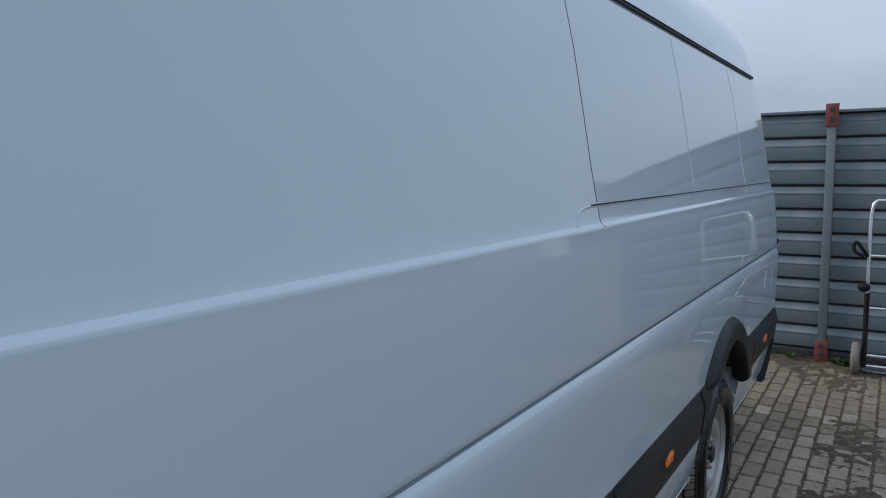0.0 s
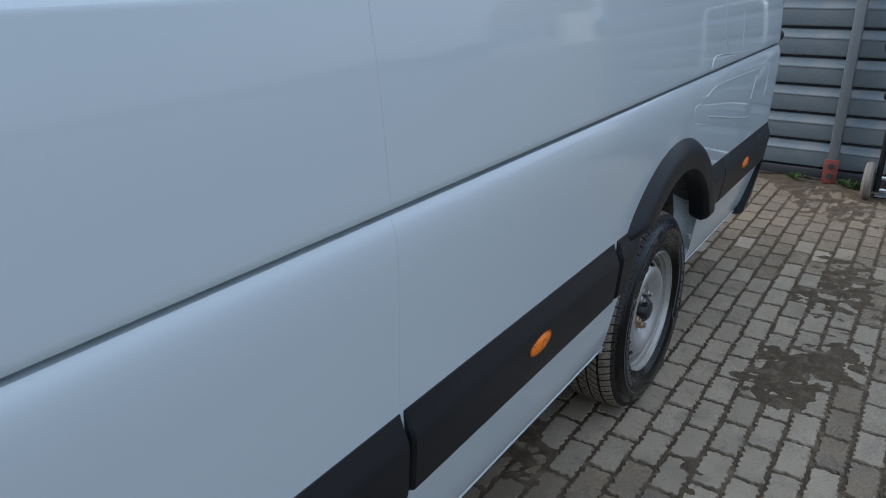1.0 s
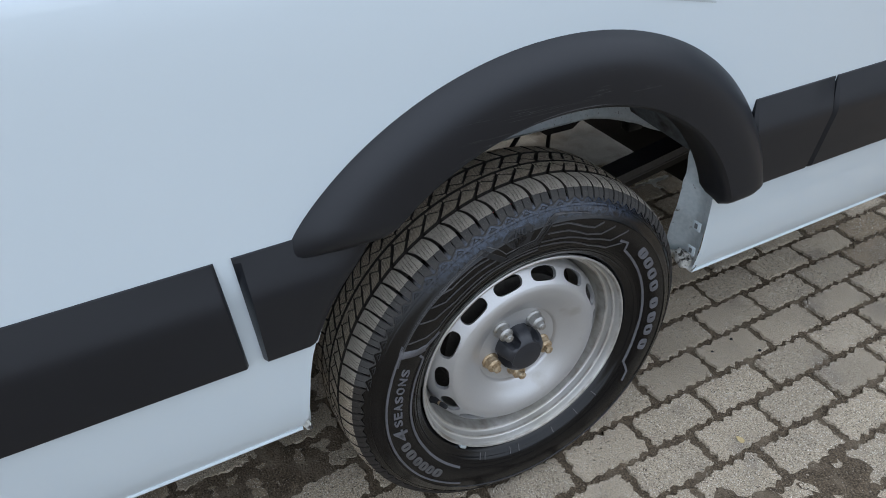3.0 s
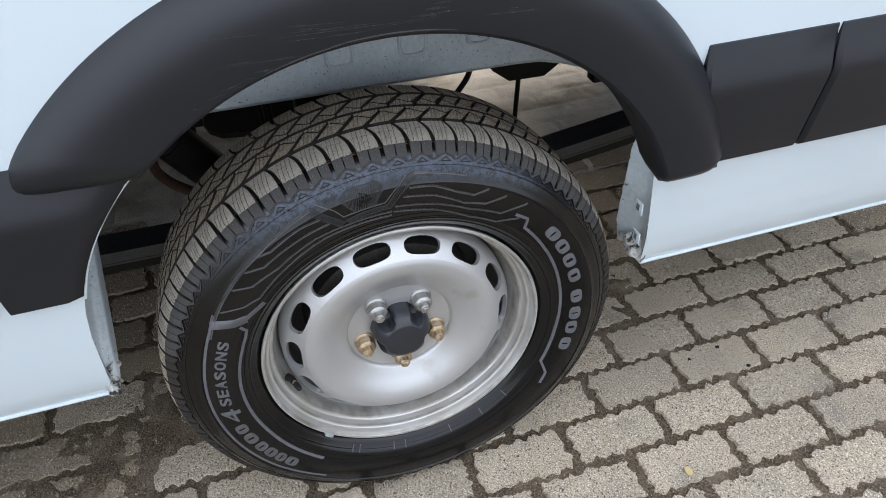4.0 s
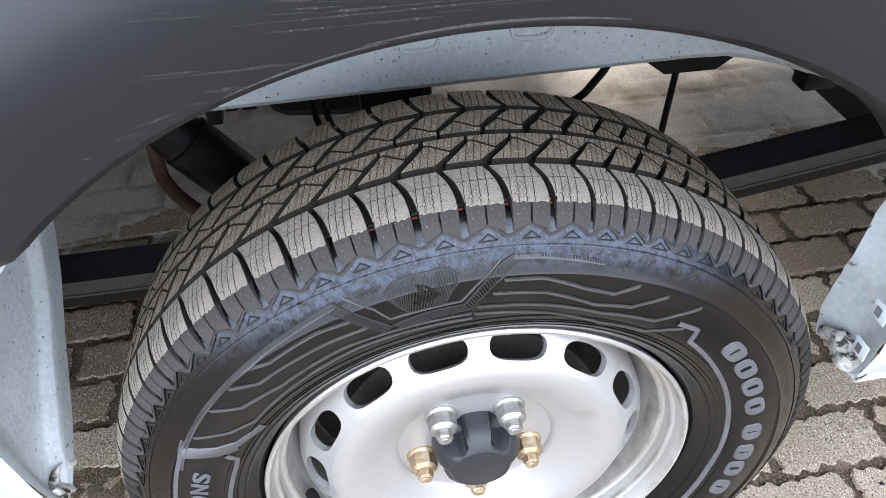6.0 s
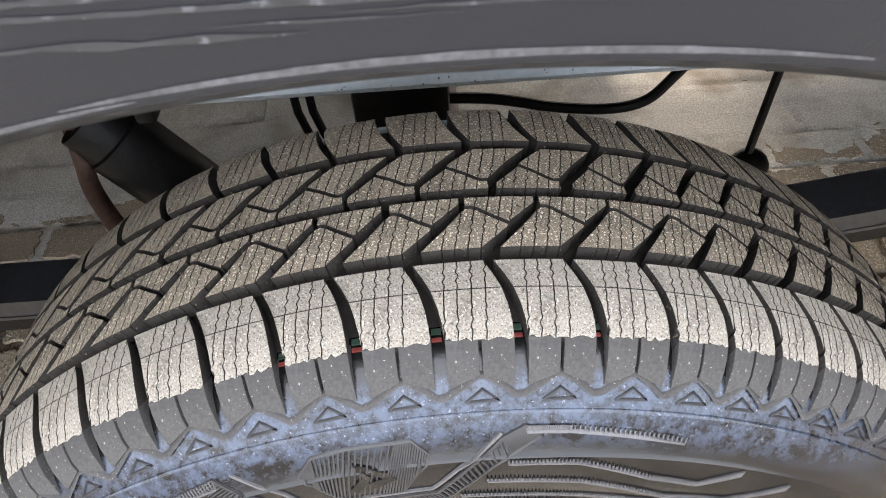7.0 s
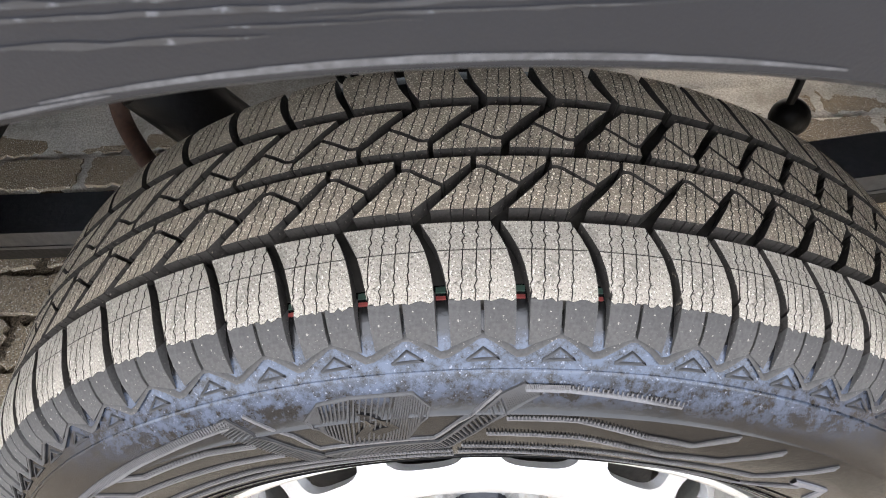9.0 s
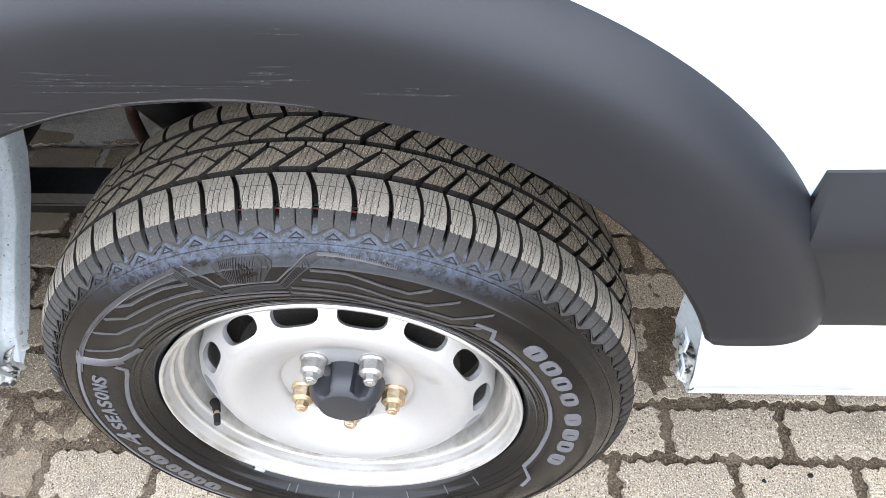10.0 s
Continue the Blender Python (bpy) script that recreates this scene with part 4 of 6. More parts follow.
def lug_mesh(outer_row, inner_row, mat):
    bm = bmesh.new()
    outer, inner = [bm.verts.new(p) for p in outer_row], [bm.verts.new(p) for p in inner_row]
    n = len(outer) // 2
    for i in range(n - 1):
        bm.faces.new((outer[i], outer[i + 1], outer[-2 - i], outer[-1 - i]))
    for i in range(len(outer)):
        j = (i + 1) % len(outer)
        bm.faces.new((outer[i], outer[j], inner[j], inner[i]))
    return finish(bm, "shoulder_lug", mat, smooth=False)


def on_tyre(s, x, lift, r=None):
    a, rr = s / R_REF, (crown(x) if r is None else r) + lift
    return (x, rr * math.sin(a), rr * math.cos(a))


OUT_X, FAR_X, MID_X = 0.0085, -0.149, -0.0688
LONG, MIDDLE, SHORT, BRIEF = 0.0347, 0.0330, 0.0286, 0.0251
START = -0.0148


def pitch_row():
    """The uneven pitches round the tyre, as (start along the crown, length)."""
    ahead = [LONG, LONG, MIDDLE, SHORT] + [BRIEF] * 6 + [SHORT] * 2 + [MIDDLE] * 2
    behind = [LONG, MIDDLE, MIDDLE, LONG, LONG, LONG, MIDDLE, SHORT] + [BRIEF] * 4 + [SHORT] * 3
    rows, at = [], START
    for size in ahead:
        rows.append((at, size))
        at += size
    end, at = at, START
    for size in behind:
        at -= size
        rows.append((at, size))
    near = sorted(rows)
    left = 2 * math.pi * R_REF - (end - at)
    count = round(left / 0.0300)
    return near, [(end + left * k / count, left / count) for k in range(count)]


def shoulder_outline(size, out_x):
    k = size / 0.035
    left = [(0.0, -0.0265), (0.0040, -0.0190), (0.0071, -0.0120), (0.0094, -0.0040), (0.0108, 0.0030), (0.0113, 0.0085)]
    gaps = [0.0046, 0.0049, 0.0052, 0.0055, 0.0058, 0.0060]
    if out_x > 0.0085:
        left[-1] = (0.0115, out_x)
    right = [(s + 0.035 - g, x) for (s, x), g in zip(left, gaps)]
    return [(s * k, x) for s, x in left[::-1] + right]


def lug_pair(size):
    """The two flank lugs under a shoulder block."""
    made = []
    k = size / 0.035
    rows = [(0.0086, 0.3448), (0.0122, 0.3416), (0.0158, 0.3374)]
    high, low = (0.0182, 0.3330), (0.0210, 0.3284)
    for a, b, foot_a, foot_b in ((0.0113, 0.0250, low, high), (0.0266, 0.0403, high, low)):
        left = [(a * k, *row) for row in rows + [foot_a]]
        right = [(b * k, *row) for row in rows + [foot_b]]
        front = [on_tyre(s, x, 0, r) for s, x, r in left + right[::-1]]
        back = [on_tyre(s, x - 0.010, -0.006, r) for s, x, r in left + right[::-1]]
        made.append((front, back))
    return made


MAIN = [(0.0040, -0.0338), (0.0147, -0.0453), (0.0228, -0.0555), (0.0250, -0.0577), (0.0275, -0.0582), (0.0300, -0.0570), (0.0345, -0.0535), (0.0438, -0.0473), (0.0436, -0.0462), (0.0381, -0.0408), (0.0318, -0.0350), (0.0305, -0.0338)]
WEDGE = [(0.0252, -0.0657), (0.0255, -0.0603), (0.0285, -0.0602), (0.0313, -0.0588), (0.0355, -0.0555), (0.0446, -0.0493), (0.0575, -0.0618), (0.0577, -0.0657)]


def turned(poly, mid):
    return [(2 * mid - s, 2 * MID_X - x) for s, x in poly]


def pitch_blocks(size):
    """The six blocks of one pitch: shoulder, rib and wedge, and the same turned about the middle."""
    k, mid, lean_sh, lean_rib = size / 0.035, 0.0139 * size / 0.035, -0.06, -0.20
    near, far = shoulder_outline(size, OUT_X), shoulder_outline(size, 2 * MID_X - FAR_X)
    low = clip(near, 0, -1, 0.001)
    rnd, crust = random.Random(int(size * 1e6)), []
    for p, q in zip(low, low[1:] + low[:1]):
        crust.append(p)
        if p[1] > OUT_X - 1e-6 and q[1] > OUT_X - 1e-6:
            crust += [(p[0] + (q[0] - p[0]) * i / 16, OUT_X + rnd.choice((-0.0004, 0.0, 0.0002, 0.0005, 0.0010))) for i in range(1, 16)]
    near_bits = [(clip(near, 0, 1, -0.01215), clip(near, 0, 1, -0.0119)), (clip(clip(near, 0, -1, 0.01165), 0, 1, -0.001), clip(clip(near, 0, -1, 0.0119), 0, 1, -0.001)), (crust, crust)]
    sh = [(c * k) - lean_sh * -0.0265 for c in (0.0134, 0.0190, 0.0250, 0.0310)]
    rb = [(0.0062 + 0.0058 * i) * k for i in range(9)]
    main, wedge = [(s * k, x) for s, x in MAIN], [(s * k, x) for s, x in WEDGE]
    sh_t, rb_t = [2 * mid - c - 2 * lean_sh * MID_X for c in sh], [2 * mid - c - 2 * lean_rib * MID_X for c in rb]
    pale, dull = (M_TREAD_EDGE, M_BLOCKSIDE), (M_TREAD, M_BLOCKSIDE)
    return [
        (block_mesh("shoulder_block", near_bits, pale, lean_sh, sh), "shoulder_block"),
        (block_mesh("rib_block", [(main, main)], dull, lean_rib, rb), "rib_block"),
        (block_mesh("rib_wedge", [(wedge, wedge)], dull, lean_rib, rb), "rib_wedge"),
        (block_mesh("rib_block", [(turned(main, mid),) * 2], dull, lean_rib, rb_t), "rib_block"),
        (block_mesh("rib_wedge", [(turned(wedge, mid),) * 2], dull, lean_rib, rb_t), "rib_wedge"),
        (block_mesh("shoulder_block", [(turned(far, mid),) * 2], dull, lean_sh, sh_t), "shoulder_block"),
    ] + [(lug_mesh(outer, inner, M_FLANK), "shoulder_lug") for outer, inner in lug_pair(size)]


NEAR, REST = pitch_row()
SIZES = {size: pitch_blocks(size) for size in sorted({round(p[1], 7) for p in NEAR + REST})}


def joined_blocks(pitches):
    """The tread away from the part that is seen close, as one mesh."""
    verts, faces, kinds = [], [], []
    for at, size in pitches:
        turn = Matrix.Rotation(-at / R_REF, 3, "X")
        for me, _ in SIZES[round(size, 7)]:
            base = len(verts)
            verts += [tuple(turn @ v.co) for v in me.vertices]
            faces += [tuple(base + k for k in p.vertices) for p in me.polygons]
            kinds += [p.material_index if len(me.materials) > 1 else 1 for p in me.polygons]
    me = bpy.data.meshes.new("tread")
    me.from_pydata(verts, [], faces)
    me.materials.append(M_TREAD)
    me.materials.append(M_BLOCKSIDE)
    me.polygons.foreach_set("material_index", kinds)
    return me


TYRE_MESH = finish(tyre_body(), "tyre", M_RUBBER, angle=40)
RIM_MESH = finish(rim_body(), "wheel", M_BARREL, angle=28)
DISC_MESH = finish(disc_body(), "disc", M_STEEL, angle=38)
REST_MESH = joined_blocks(REST)


def sub(name, me, parent, m=None, label=""):
    ob = new(name, me)
    ob.parent = parent
    if m is not None:
        ob.matrix_basis = m
    return tagged(ob, label) if label else ob


wheel = part("wheel", RIM_MESH, None, van, "silver steel rim with a worn all-season tyre", at=HUB)
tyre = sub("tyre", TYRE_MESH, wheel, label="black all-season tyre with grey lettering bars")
base_profile = [(-0.002 - 0.0142 * k, crown(-0.002 - 0.0142 * k) - 0.0088) for k in range(11)]
sub("tread_base", finish(revolve(base_profile, 136), "tread_base", M_GROOVE), wheel, label="tread rubber between the blocks, groove shade in its dark colour")
sub("disc", DISC_MESH, wheel, label="dished silver steel wheel disc with oval hand holes")


def nut_mesh(mat):
    bm = bmesh.new()
    def hexa(r, x0, x1, taper=1.0, n=6):
        a = [bm.verts.new((x0, r * math.sin(k * 2 * math.pi / n), r * math.cos(k * 2 * math.pi / n))) for k in range(n)]
        b = [bm.verts.new((x1, taper * r * math.sin(k * 2 * math.pi / n), taper * r * math.cos(k * 2 * math.pi / n))) for k in range(n)]
        bm.faces.new(a)
        bm.faces.new(b[::-1])
        for k in range(n):
            bm.faces.new((a[k], a[(k + 1) % n], b[(k + 1) % n], b[k]))
    hexa(0.0188, -0.0330, -0.0312, 0.98, 28)
    hexa(0.0172, -0.0312, -0.0285, 0.97, 28)
    hexa(0.0170, -0.0285, -0.0262, 0.86, 28)
    hexa(0.0150, -0.0262, -0.0130, 0.98)
    hexa(0.0140, -0.0130, -0.0105, 0.82, 24)
    hexa(0.0112, -0.0105, -0.0090, 0.92, 24)
    hexa(0.0088, -0.0090, -0.0020, 0.97, 6)
    hexa(0.0078, -0.0020, 0.0000, 0.86, 12)
    hexa(0.0044, -0.0002, 0.0008, 0.8, 10)
    return finish(bm, "wheel_nut", mat, angle=25)


NUT_A, NUT_B = nut_mesh(M_NUT), nut_mesh(M_NUT_RUST)
for k, a in enumerate((124, 52, -20, -92, 196)):
    m = Matrix.Translation((0.005, 0.060 * math.cos(radians(a)), 0.060 * math.sin(radians(a)))) @ Matrix.Rotation(radians(a * 1.7), 4, "X")
    sub("wheel_nut", NUT_A if k < 2 else NUT_B, wheel, m, "greyish zinc wheel nut" if k < 2 else "rust-stained wheel nut")
cap = bmesh.new()
ring0 = []
n = 60
for x, r, flute in ((-0.034, 0.047, 0.0), (-0.022, 0.0465, 0.30), (-0.012, 0.0455, 0.36), (-0.002, 0.0415, 0.26), (0.0040, 0.0365, 0.12), (0.0070, 0.0325, 0.03), (0.0084, 0.0300, 0.0), (0.0078, 0.0286, 0.0), (0.0086, 0.0260, 0.0), (0.0096, 0.0, 0.0)):
    if r == 0:
        tip = cap.verts.new((x, 0, 0))
        for k in range(n):
            cap.faces.new((ring0[k], ring0[(k + 1) % n], tip))
        break
    ring1 = []
    for k in range(n):
        a = 2 * math.pi * k / n
        d = min(abs(math.remainder(a - radians(b - 0), 2 * math.pi)) for b in (124, 52, -20, -92, 196))
        rr = r * (1 - flute * max(0.0, 1 - (d / radians(17)) ** 4))
        ring1.append(cap.verts.new((x, rr * math.cos(a), rr * math.sin(a))))
    if ring0:
        for k in range(n):
            cap.faces.new((ring0[k], ring0[(k + 1) % n], ring1[(k + 1) % n], ring1[k]))
    ring0 = ring1
sub("hub_cap", finish(cap, "hub_cap", M_CAP, angle=30), wheel, Matrix.Translation((0.004, 0, 0)), label="charcoal plastic hub cap with flutes for the nuts")
va = radians(195)
vy, vz = math.cos(va), math.sin(va)
stem = tube([(-0.022, 0.192 * vy, 0.192 * vz), (-0.016, 0.187 * vy, 0.187 * vz), (-0.006, 0.183 * vy, 0.183 * vz)], [0.0062, 0.0058, 0.0050], 12)
valve = sub("valve", finish(stem, "valve", M_GAP), wheel, label="rubber tyre valve with a dark cap")
sub("collar", finish(tube([(-0.006, 0.183 * vy, 0.183 * vz), (-0.001, 0.1815 * vy, 0.1815 * vz)], 0.0036), "collar", M_NUT_RUST), valve)
sub("valve_cap", finish(tube([(-0.001, 0.1815 * vy, 0.1815 * vz), (0.012, 0.177 * vy, 0.177 * vz), (0.013, 0.1767 * vy, 0.1767 * vz)], [0.0045, 0.0042, 0.0028]), "valve_cap", M_GAP), valve)
wa = radians(229)
wb = bmesh.new()
add_box(wb, 0.004, 0.0215, -0.0075, 0.0075, -0.003, 0.003, bevel=0.0015)
sub("balance_weight", finish(wb, "balance_weight", M_CLEARWEIGHT), wheel, Matrix.Rotation(wa - math.pi / 2, 4, "X") @ Matrix.Translation((0, 0, 0.2175)), "pale clip-on balance weight")
drum = revolve([(-0.045, 0.0), (-0.045, 0.13), (-0.050, 0.140), (-0.098, 0.142), (-0.102, 0.1755), (-0.108, 0.1755), (-0.13, 0.12), (-0.13, 0.0)], 48)
sub("brake_drum", finish(drum, "brake_drum", M_DRUM), wheel, label="dark iron brake drum")
for at, size in NEAR:
    turn = Matrix.Rotation(-at / R_REF, 4, "X")
    for me, name in SIZES[round(size, 7)]:
        sub(name, me, wheel, turn)
tagged(sub("tread", REST_MESH, wheel), "worn dusty tread blocks", kind="stuff")
# wear marks in the shoulder grooves
red_bm, green_bm = box(0.0030, 0.0046, -0.0021, 0.0021, 0.3378, 0.3402), box(-0.0012, 0.0016, -0.0021, 0.0021, 0.3384, 0.3410)
RED_ME, GREEN_ME = finish(red_bm, "wear_mark", M_RED), finish(green_bm, "wear_mark", M_GREEN)
for at, size in NEAR[13:18]:
    turn = Matrix.Rotation(-(at + 0.0077 * size / 0.035) / R_REF, 4, "X")
    sub("wear_mark", RED_ME, wheel, turn)
    sub("wear_mark", GREEN_ME, wheel, turn)


# ---- sidewall relief ----
def wall_strip(points, width, proud=0.0011, bm=None):
    """A raised strip on the sidewall along (degrees, radius) points; 0 degrees lies rearwards, 90 up."""
    bm = bm or bmesh.new()
    pts = []
    for (a0, r0), (a1, r1) in zip(points, points[1:]):
        steps = max(2, int(max(abs(a1 - a0) / 1.5, abs(r1 - r0) / 0.006)))
        pts += [(a0 + (a1 - a0) * k / steps, r0 + (r1 - r0) * k / steps) for k in range(steps)]
    pts.append(points[-1])
    flat = [Vector((r * math.cos(radians(a)), r * math.sin(radians(a)))) for a, r in pts]
    rows = []
    for i, p in enumerate(flat):
        way = (flat[min(i + 1, len(flat) - 1)] - flat[max(i - 1, 0)]).normalized()
        side = Vector((-way.y, way.x)) * width / 2
        row = []
        for q, up in ((p + side, -0.0008), (p + side * 0.85, proud), (p - side * 0.85, proud), (p - side, -0.0008)):
            row.append(bm.verts.new((wall_x(q.length) + up, q.x, q.y)))
        rows.append(row)
    for a, b in zip(rows, rows[1:]):
        for k in range(3):
            bm.faces.new((a[k], b[k], b[k + 1], a[k + 1]))
    return bm


def relief(points, width, mat, proud=0.0011, name="relief_line"):
    return sub(name, finish(wall_strip(points, width, proud), name, mat, angle=60), tyre)


# rear lettering panel: outline and eight hollow plates
relief([(53, 0.272), (48.4, 0.2745), (46.6, 0.2605), (34, 0.2557), (14.8, 0.2503), (-8.5, 0.2447), (-25.4, 0.2447), (-29.8, 0.2638), (-35, 0.268)], 0.0048, M_MARK)


def wall_spot(a, r, up):
    return (wall_x(r) + up, r * math.cos(radians(a)), r * math.sin(radians(a)))


def hollow_plate(deg, radius, wide, tall, slot=0.34, mat=M_MARK):
    """A rounded raised plate with a slot through its middle, on the sidewall."""
    bm = bmesh.new()
    rings = []
    for scale_w, scale_t, up in ((1.06, 1.04, -0.0008), (1.0, 1.0, 0.0014), (slot, 0.62, 0.0014), (slot * 0.9, 0.60, -0.0004)):
        ring = []
        for k in range(24):
            ang = 2 * math.pi * k / 24
            c, v = math.cos(ang), math.sin(ang)
            e = (abs(c) ** 3.2 + abs(v) ** 3.2) ** (-1 / 3.2)
            ring.append(bm.verts.new(wall_spot(deg + c * e * wide / 2 * scale_w, radius + v * e * tall / 2 * scale_t, up)))
        rings.append(ring)
    for p, q in zip(rings, rings[1:]):
        for k in range(24):
            j = (k + 1) % 24
            bm.faces.new((p[k], p[j], q[j], q[k]))
    return sub("lettering_plate", finish(bm, "lettering_plate", mat, angle=50), tyre)


for k, a in enumerate((37.0, 30.3, 23.5, 16.4, 6.8, -1.0, -7.5, -15.2)):
    hollow_plate(a, 0.2790 - 0.0014 * k, 5.4, 0.0185, 0.30 if k in (1, 2, 3, 6) else 0.16)


def letter(text, start, stop, r0, r1, mat, lean=0.16, bold=0.022):
    """One raised character of the built-in font between two angles and two radii, its head outwards."""
    font = bpy.data.curves.new("letter", "FONT")
    font.body, font.extrude, font.offset, font.resolution_u = text, 0.1, bold, 4
    holder = bpy.data.objects.new("letter", font)
    flat = bpy.data.meshes.new_from_object(holder)
    xs, ys = [v.co.x for v in flat.vertices], [v.co.y for v in flat.vertices]
    x0, x1, y0, y1 = min(xs), max(xs), min(ys), max(ys)
    bm = bmesh.new()
    bm.from_mesh(flat)
    for v in bm.verts:
        u, h = (v.co.x - x0) / (x1 - x0), (v.co.y - y0) / (y1 - y0)
        v.co = wall_spot(start + (stop - start) * (u * (1 - lean) + lean * h), r0 + (r1 - r0) * h, 0.0014 if v.co.z > 0 else -0.0008)
    bmesh.ops.remove_doubles(bm, verts=bm.verts, dist=0.00002)
    bpy.data.objects.remove(holder)
    bpy.data.curves.remove(font)
    bpy.data.meshes.remove(flat)
    return sub("letter", finish(bm, "letter", mat, smooth=False), tyre)


# front lettering panel
relief([(147.5, 0.3005), (153.5, 0.2965), (162, 0.2950), (179, 0.2950), (200, 0.2940), (217, 0.293), (236, 0.289)], 0.0042, M_MARK)
relief([(150.2, 0.2610), (151.6, 0.2490), (154.5, 0.2470), (160.6, 0.2470), (177.7, 0.2490), (204, 0.2485), (222, 0.2515), (231, 0.253)], 0.0048, M_MARK)
relief([(151.2, 0.2990), (149.0, 0.270), (146.8, 0.2560)], 0.0150, M_MARK)
relief([(146.8, 0.2580), (143.3, 0.2510), (139.5, 0.2455)], 0.0080, M_MARK)
for k, one in enumerate("SEASONS"):
    a = 182.6 - k * 3.87
    letter(one, a, a - 3.65, 0.2668, 0.2822, M_MARK)
letter("4", 191.4, 183.8, 0.2612, 0.2868, M_MARK, bold=0.008)
for a, w in ((194.9, 3.9), (200.6, 5.0), (206.3, 3.9), (211.0, 4.2), (215.6, 3.6), (220.4, 4.6)):
    hollow_plate(a, 0.2742, w, 0.0172, 0.22, M_RELIEF)
# hatched stripes and shield towards the crown
def along(points, u):
    """The point at share u of a polyline's angle and radius."""
    v = u * (len(points) - 1)
    i = min(int(v), len(points) - 2)
    v -= i
    return tuple(p + (q - p) * v for p, q in zip(points[i], points[i + 1]))


def hatching(outer, inner, step=0.0014, width=0.0007, proud=0.0009, mat=None):
    """Fine ribs moulded between two lines on the sidewall."""
    bm = bmesh.new()
    run = 0.0
    for p, q in zip(outer, outer[1:]):
        run += math.hypot(radians(p[0] - q[0]) * p[1], p[1] - q[1])
    count = int(run / step)
    for k in range(count + 1):
        wall_strip([along(outer, k / count), along(inner, k / count)], width, proud, bm)
    return tagged(sub("moulded_hatching", finish(bm, "moulded_hatching", mat or M_RELIEF, smooth=False), tyre), kind="stuff")


def band(points, depth, step=0.0015):
    low = [(a, r - depth) for a, r in points]
    relief(low, 0.0011, M_RELIEF, 0.0012)
    hatching(points, low, step)


shield_top, shield_low = [(103.2, 0.3045), (101.9, 0.3107), (99.0, 0.3119), (95.2, 0.3115), (93.9, 0.3117), (92.7, 0.305)], [(103.0, 0.3), (102.3, 0.292), (100.7, 0.2812), (97.5, 0.2810), (95.5, 0.2815), (93.0, 0.300)]
hatching(shield_top, shield_low, 0.0017, 0.0009, mat=M_HATCH)
relief([(103.5, 0.3030)] + shield_top + shield_low[::-1] + [(103.5, 0.3030)], 0.0012, M_HATCH, 0.0009)
relief([(99.5, 0.288), (98.0, 0.296), (98.6, 0.303), (97.2, 0.299), (96.0, 0.293), (98.0, 0.290)], 0.0045, M_RUBBER, 0.0012)
vee, vee_low = [(85.0, 0.3145), (86.9, 0.3095), (92.5, 0.2773), (98.7, 0.2772), (104.1, 0.2743)], [(83.9, 0.3100), (86.3, 0.3010), (91.7, 0.2711), (97.5, 0.2700), (102.9, 0.2680)]
hatching(vee, vee_low, 0.0018, 0.0009, mat=M_HATCH)
relief(vee, 0.0016, M_HATCH)
relief(vee_low, 0.0010, M_HATCH)
down, down_low = [(110.5, 0.3117), (107.5, 0.2925), (104.2, 0.2724)], [(112.2, 0.3090), (109.3, 0.2890), (106.2, 0.2700)]
hatching(down, down_low, 0.0016, 0.0008, mat=M_HATCH)
relief(down, 0.0014, M_HATCH)
relief([(108.7, 0.3115), (105.5, 0.2948), (104.0, 0.2813), (98.4, 0.2810), (92.9, 0.2813), (86.9, 0.312)], 0.0014, M_RELIEF)
band([(110.5, 0.3117), (118.8, 0.3075), (125.9, 0.3050), (133.0, 0.3030), (140.1, 0.3015), (147.3, 0.2996), (155.6, 0.2960)], 0.0042)
for row in ([(127.4, 0.3010), (124.2, 0.2951), (115.1, 0.2970), (109.7, 0.2942)], [(132.8, 0.2985), (128.6, 0.2853), (121.8, 0.2847), (113.9, 0.2843), (107.9, 0.2827)],
            [(138.8, 0.2970), (135.3, 0.2786), (126.8, 0.2696), (113.4, 0.2723), (103.1, 0.2690), (91.5, 0.2671)], [(146.3, 0.2950), (142.5, 0.2710), (138.1, 0.2590), (121.7, 0.2625), (111.1, 0.2651), (102.3, 0.2632), (91.5, 0.2611)],
            [(86.3, 0.2976), (80.3, 0.2972), (73.3, 0.2882), (68.5, 0.2860), (64.9, 0.2970)], [(88.0, 0.2862), (79.6, 0.2836), (70.5, 0.2726), (64.0, 0.2759), (59.1, 0.2938)],
            [(90.4, 0.2740), (79.1, 0.2699), (68.4, 0.2635), (57.7, 0.2674), (51.9, 0.2949)], [(90.9, 0.2660), (78.7, 0.2600), (66.6, 0.2495), (57.0, 0.2516), (51.1, 0.2710)], [(85.0, 0.3145), (81.5, 0.3144), (72, 0.311)]):
    band(row, 0.0026)
# zigzag and small triangles under the shoulder lugs
zig = []
for at, size in NEAR:
    k = size / 0.035
    for s, r in ((0.0062, 0.3258), (0.0100, 0.3262), (0.0180, 0.3292), (0.0240, 0.3318), (0.0276, 0.3318), (0.0345, 0.3290)):
        zig.append((90 - math.degrees((at + s * k) / R_REF), r))
    mid = 90 - math.degrees((at + 0.0258 * k) / R_REF)
    relief([(mid + 1.25, 0.3235), (mid, 0.3275), (mid - 1.2, 0.3240), (mid + 1.25, 0.3235)], 0.0008, M_RUBBER_LINE, 0.0008, "moulded_triangle")
relief(zig, 0.0017, M_FLANK, 0.0015, "moulded_zigzag")
for r, w in ((0.2405, 0.0014), (0.2525, 0.0010), (0.2445, 0.0009), (0.3195, 0.0014)):
    relief([(k * 6.0, r) for k in range(61)], w, M_RUBBER, 0.0007, "moulded_ring")
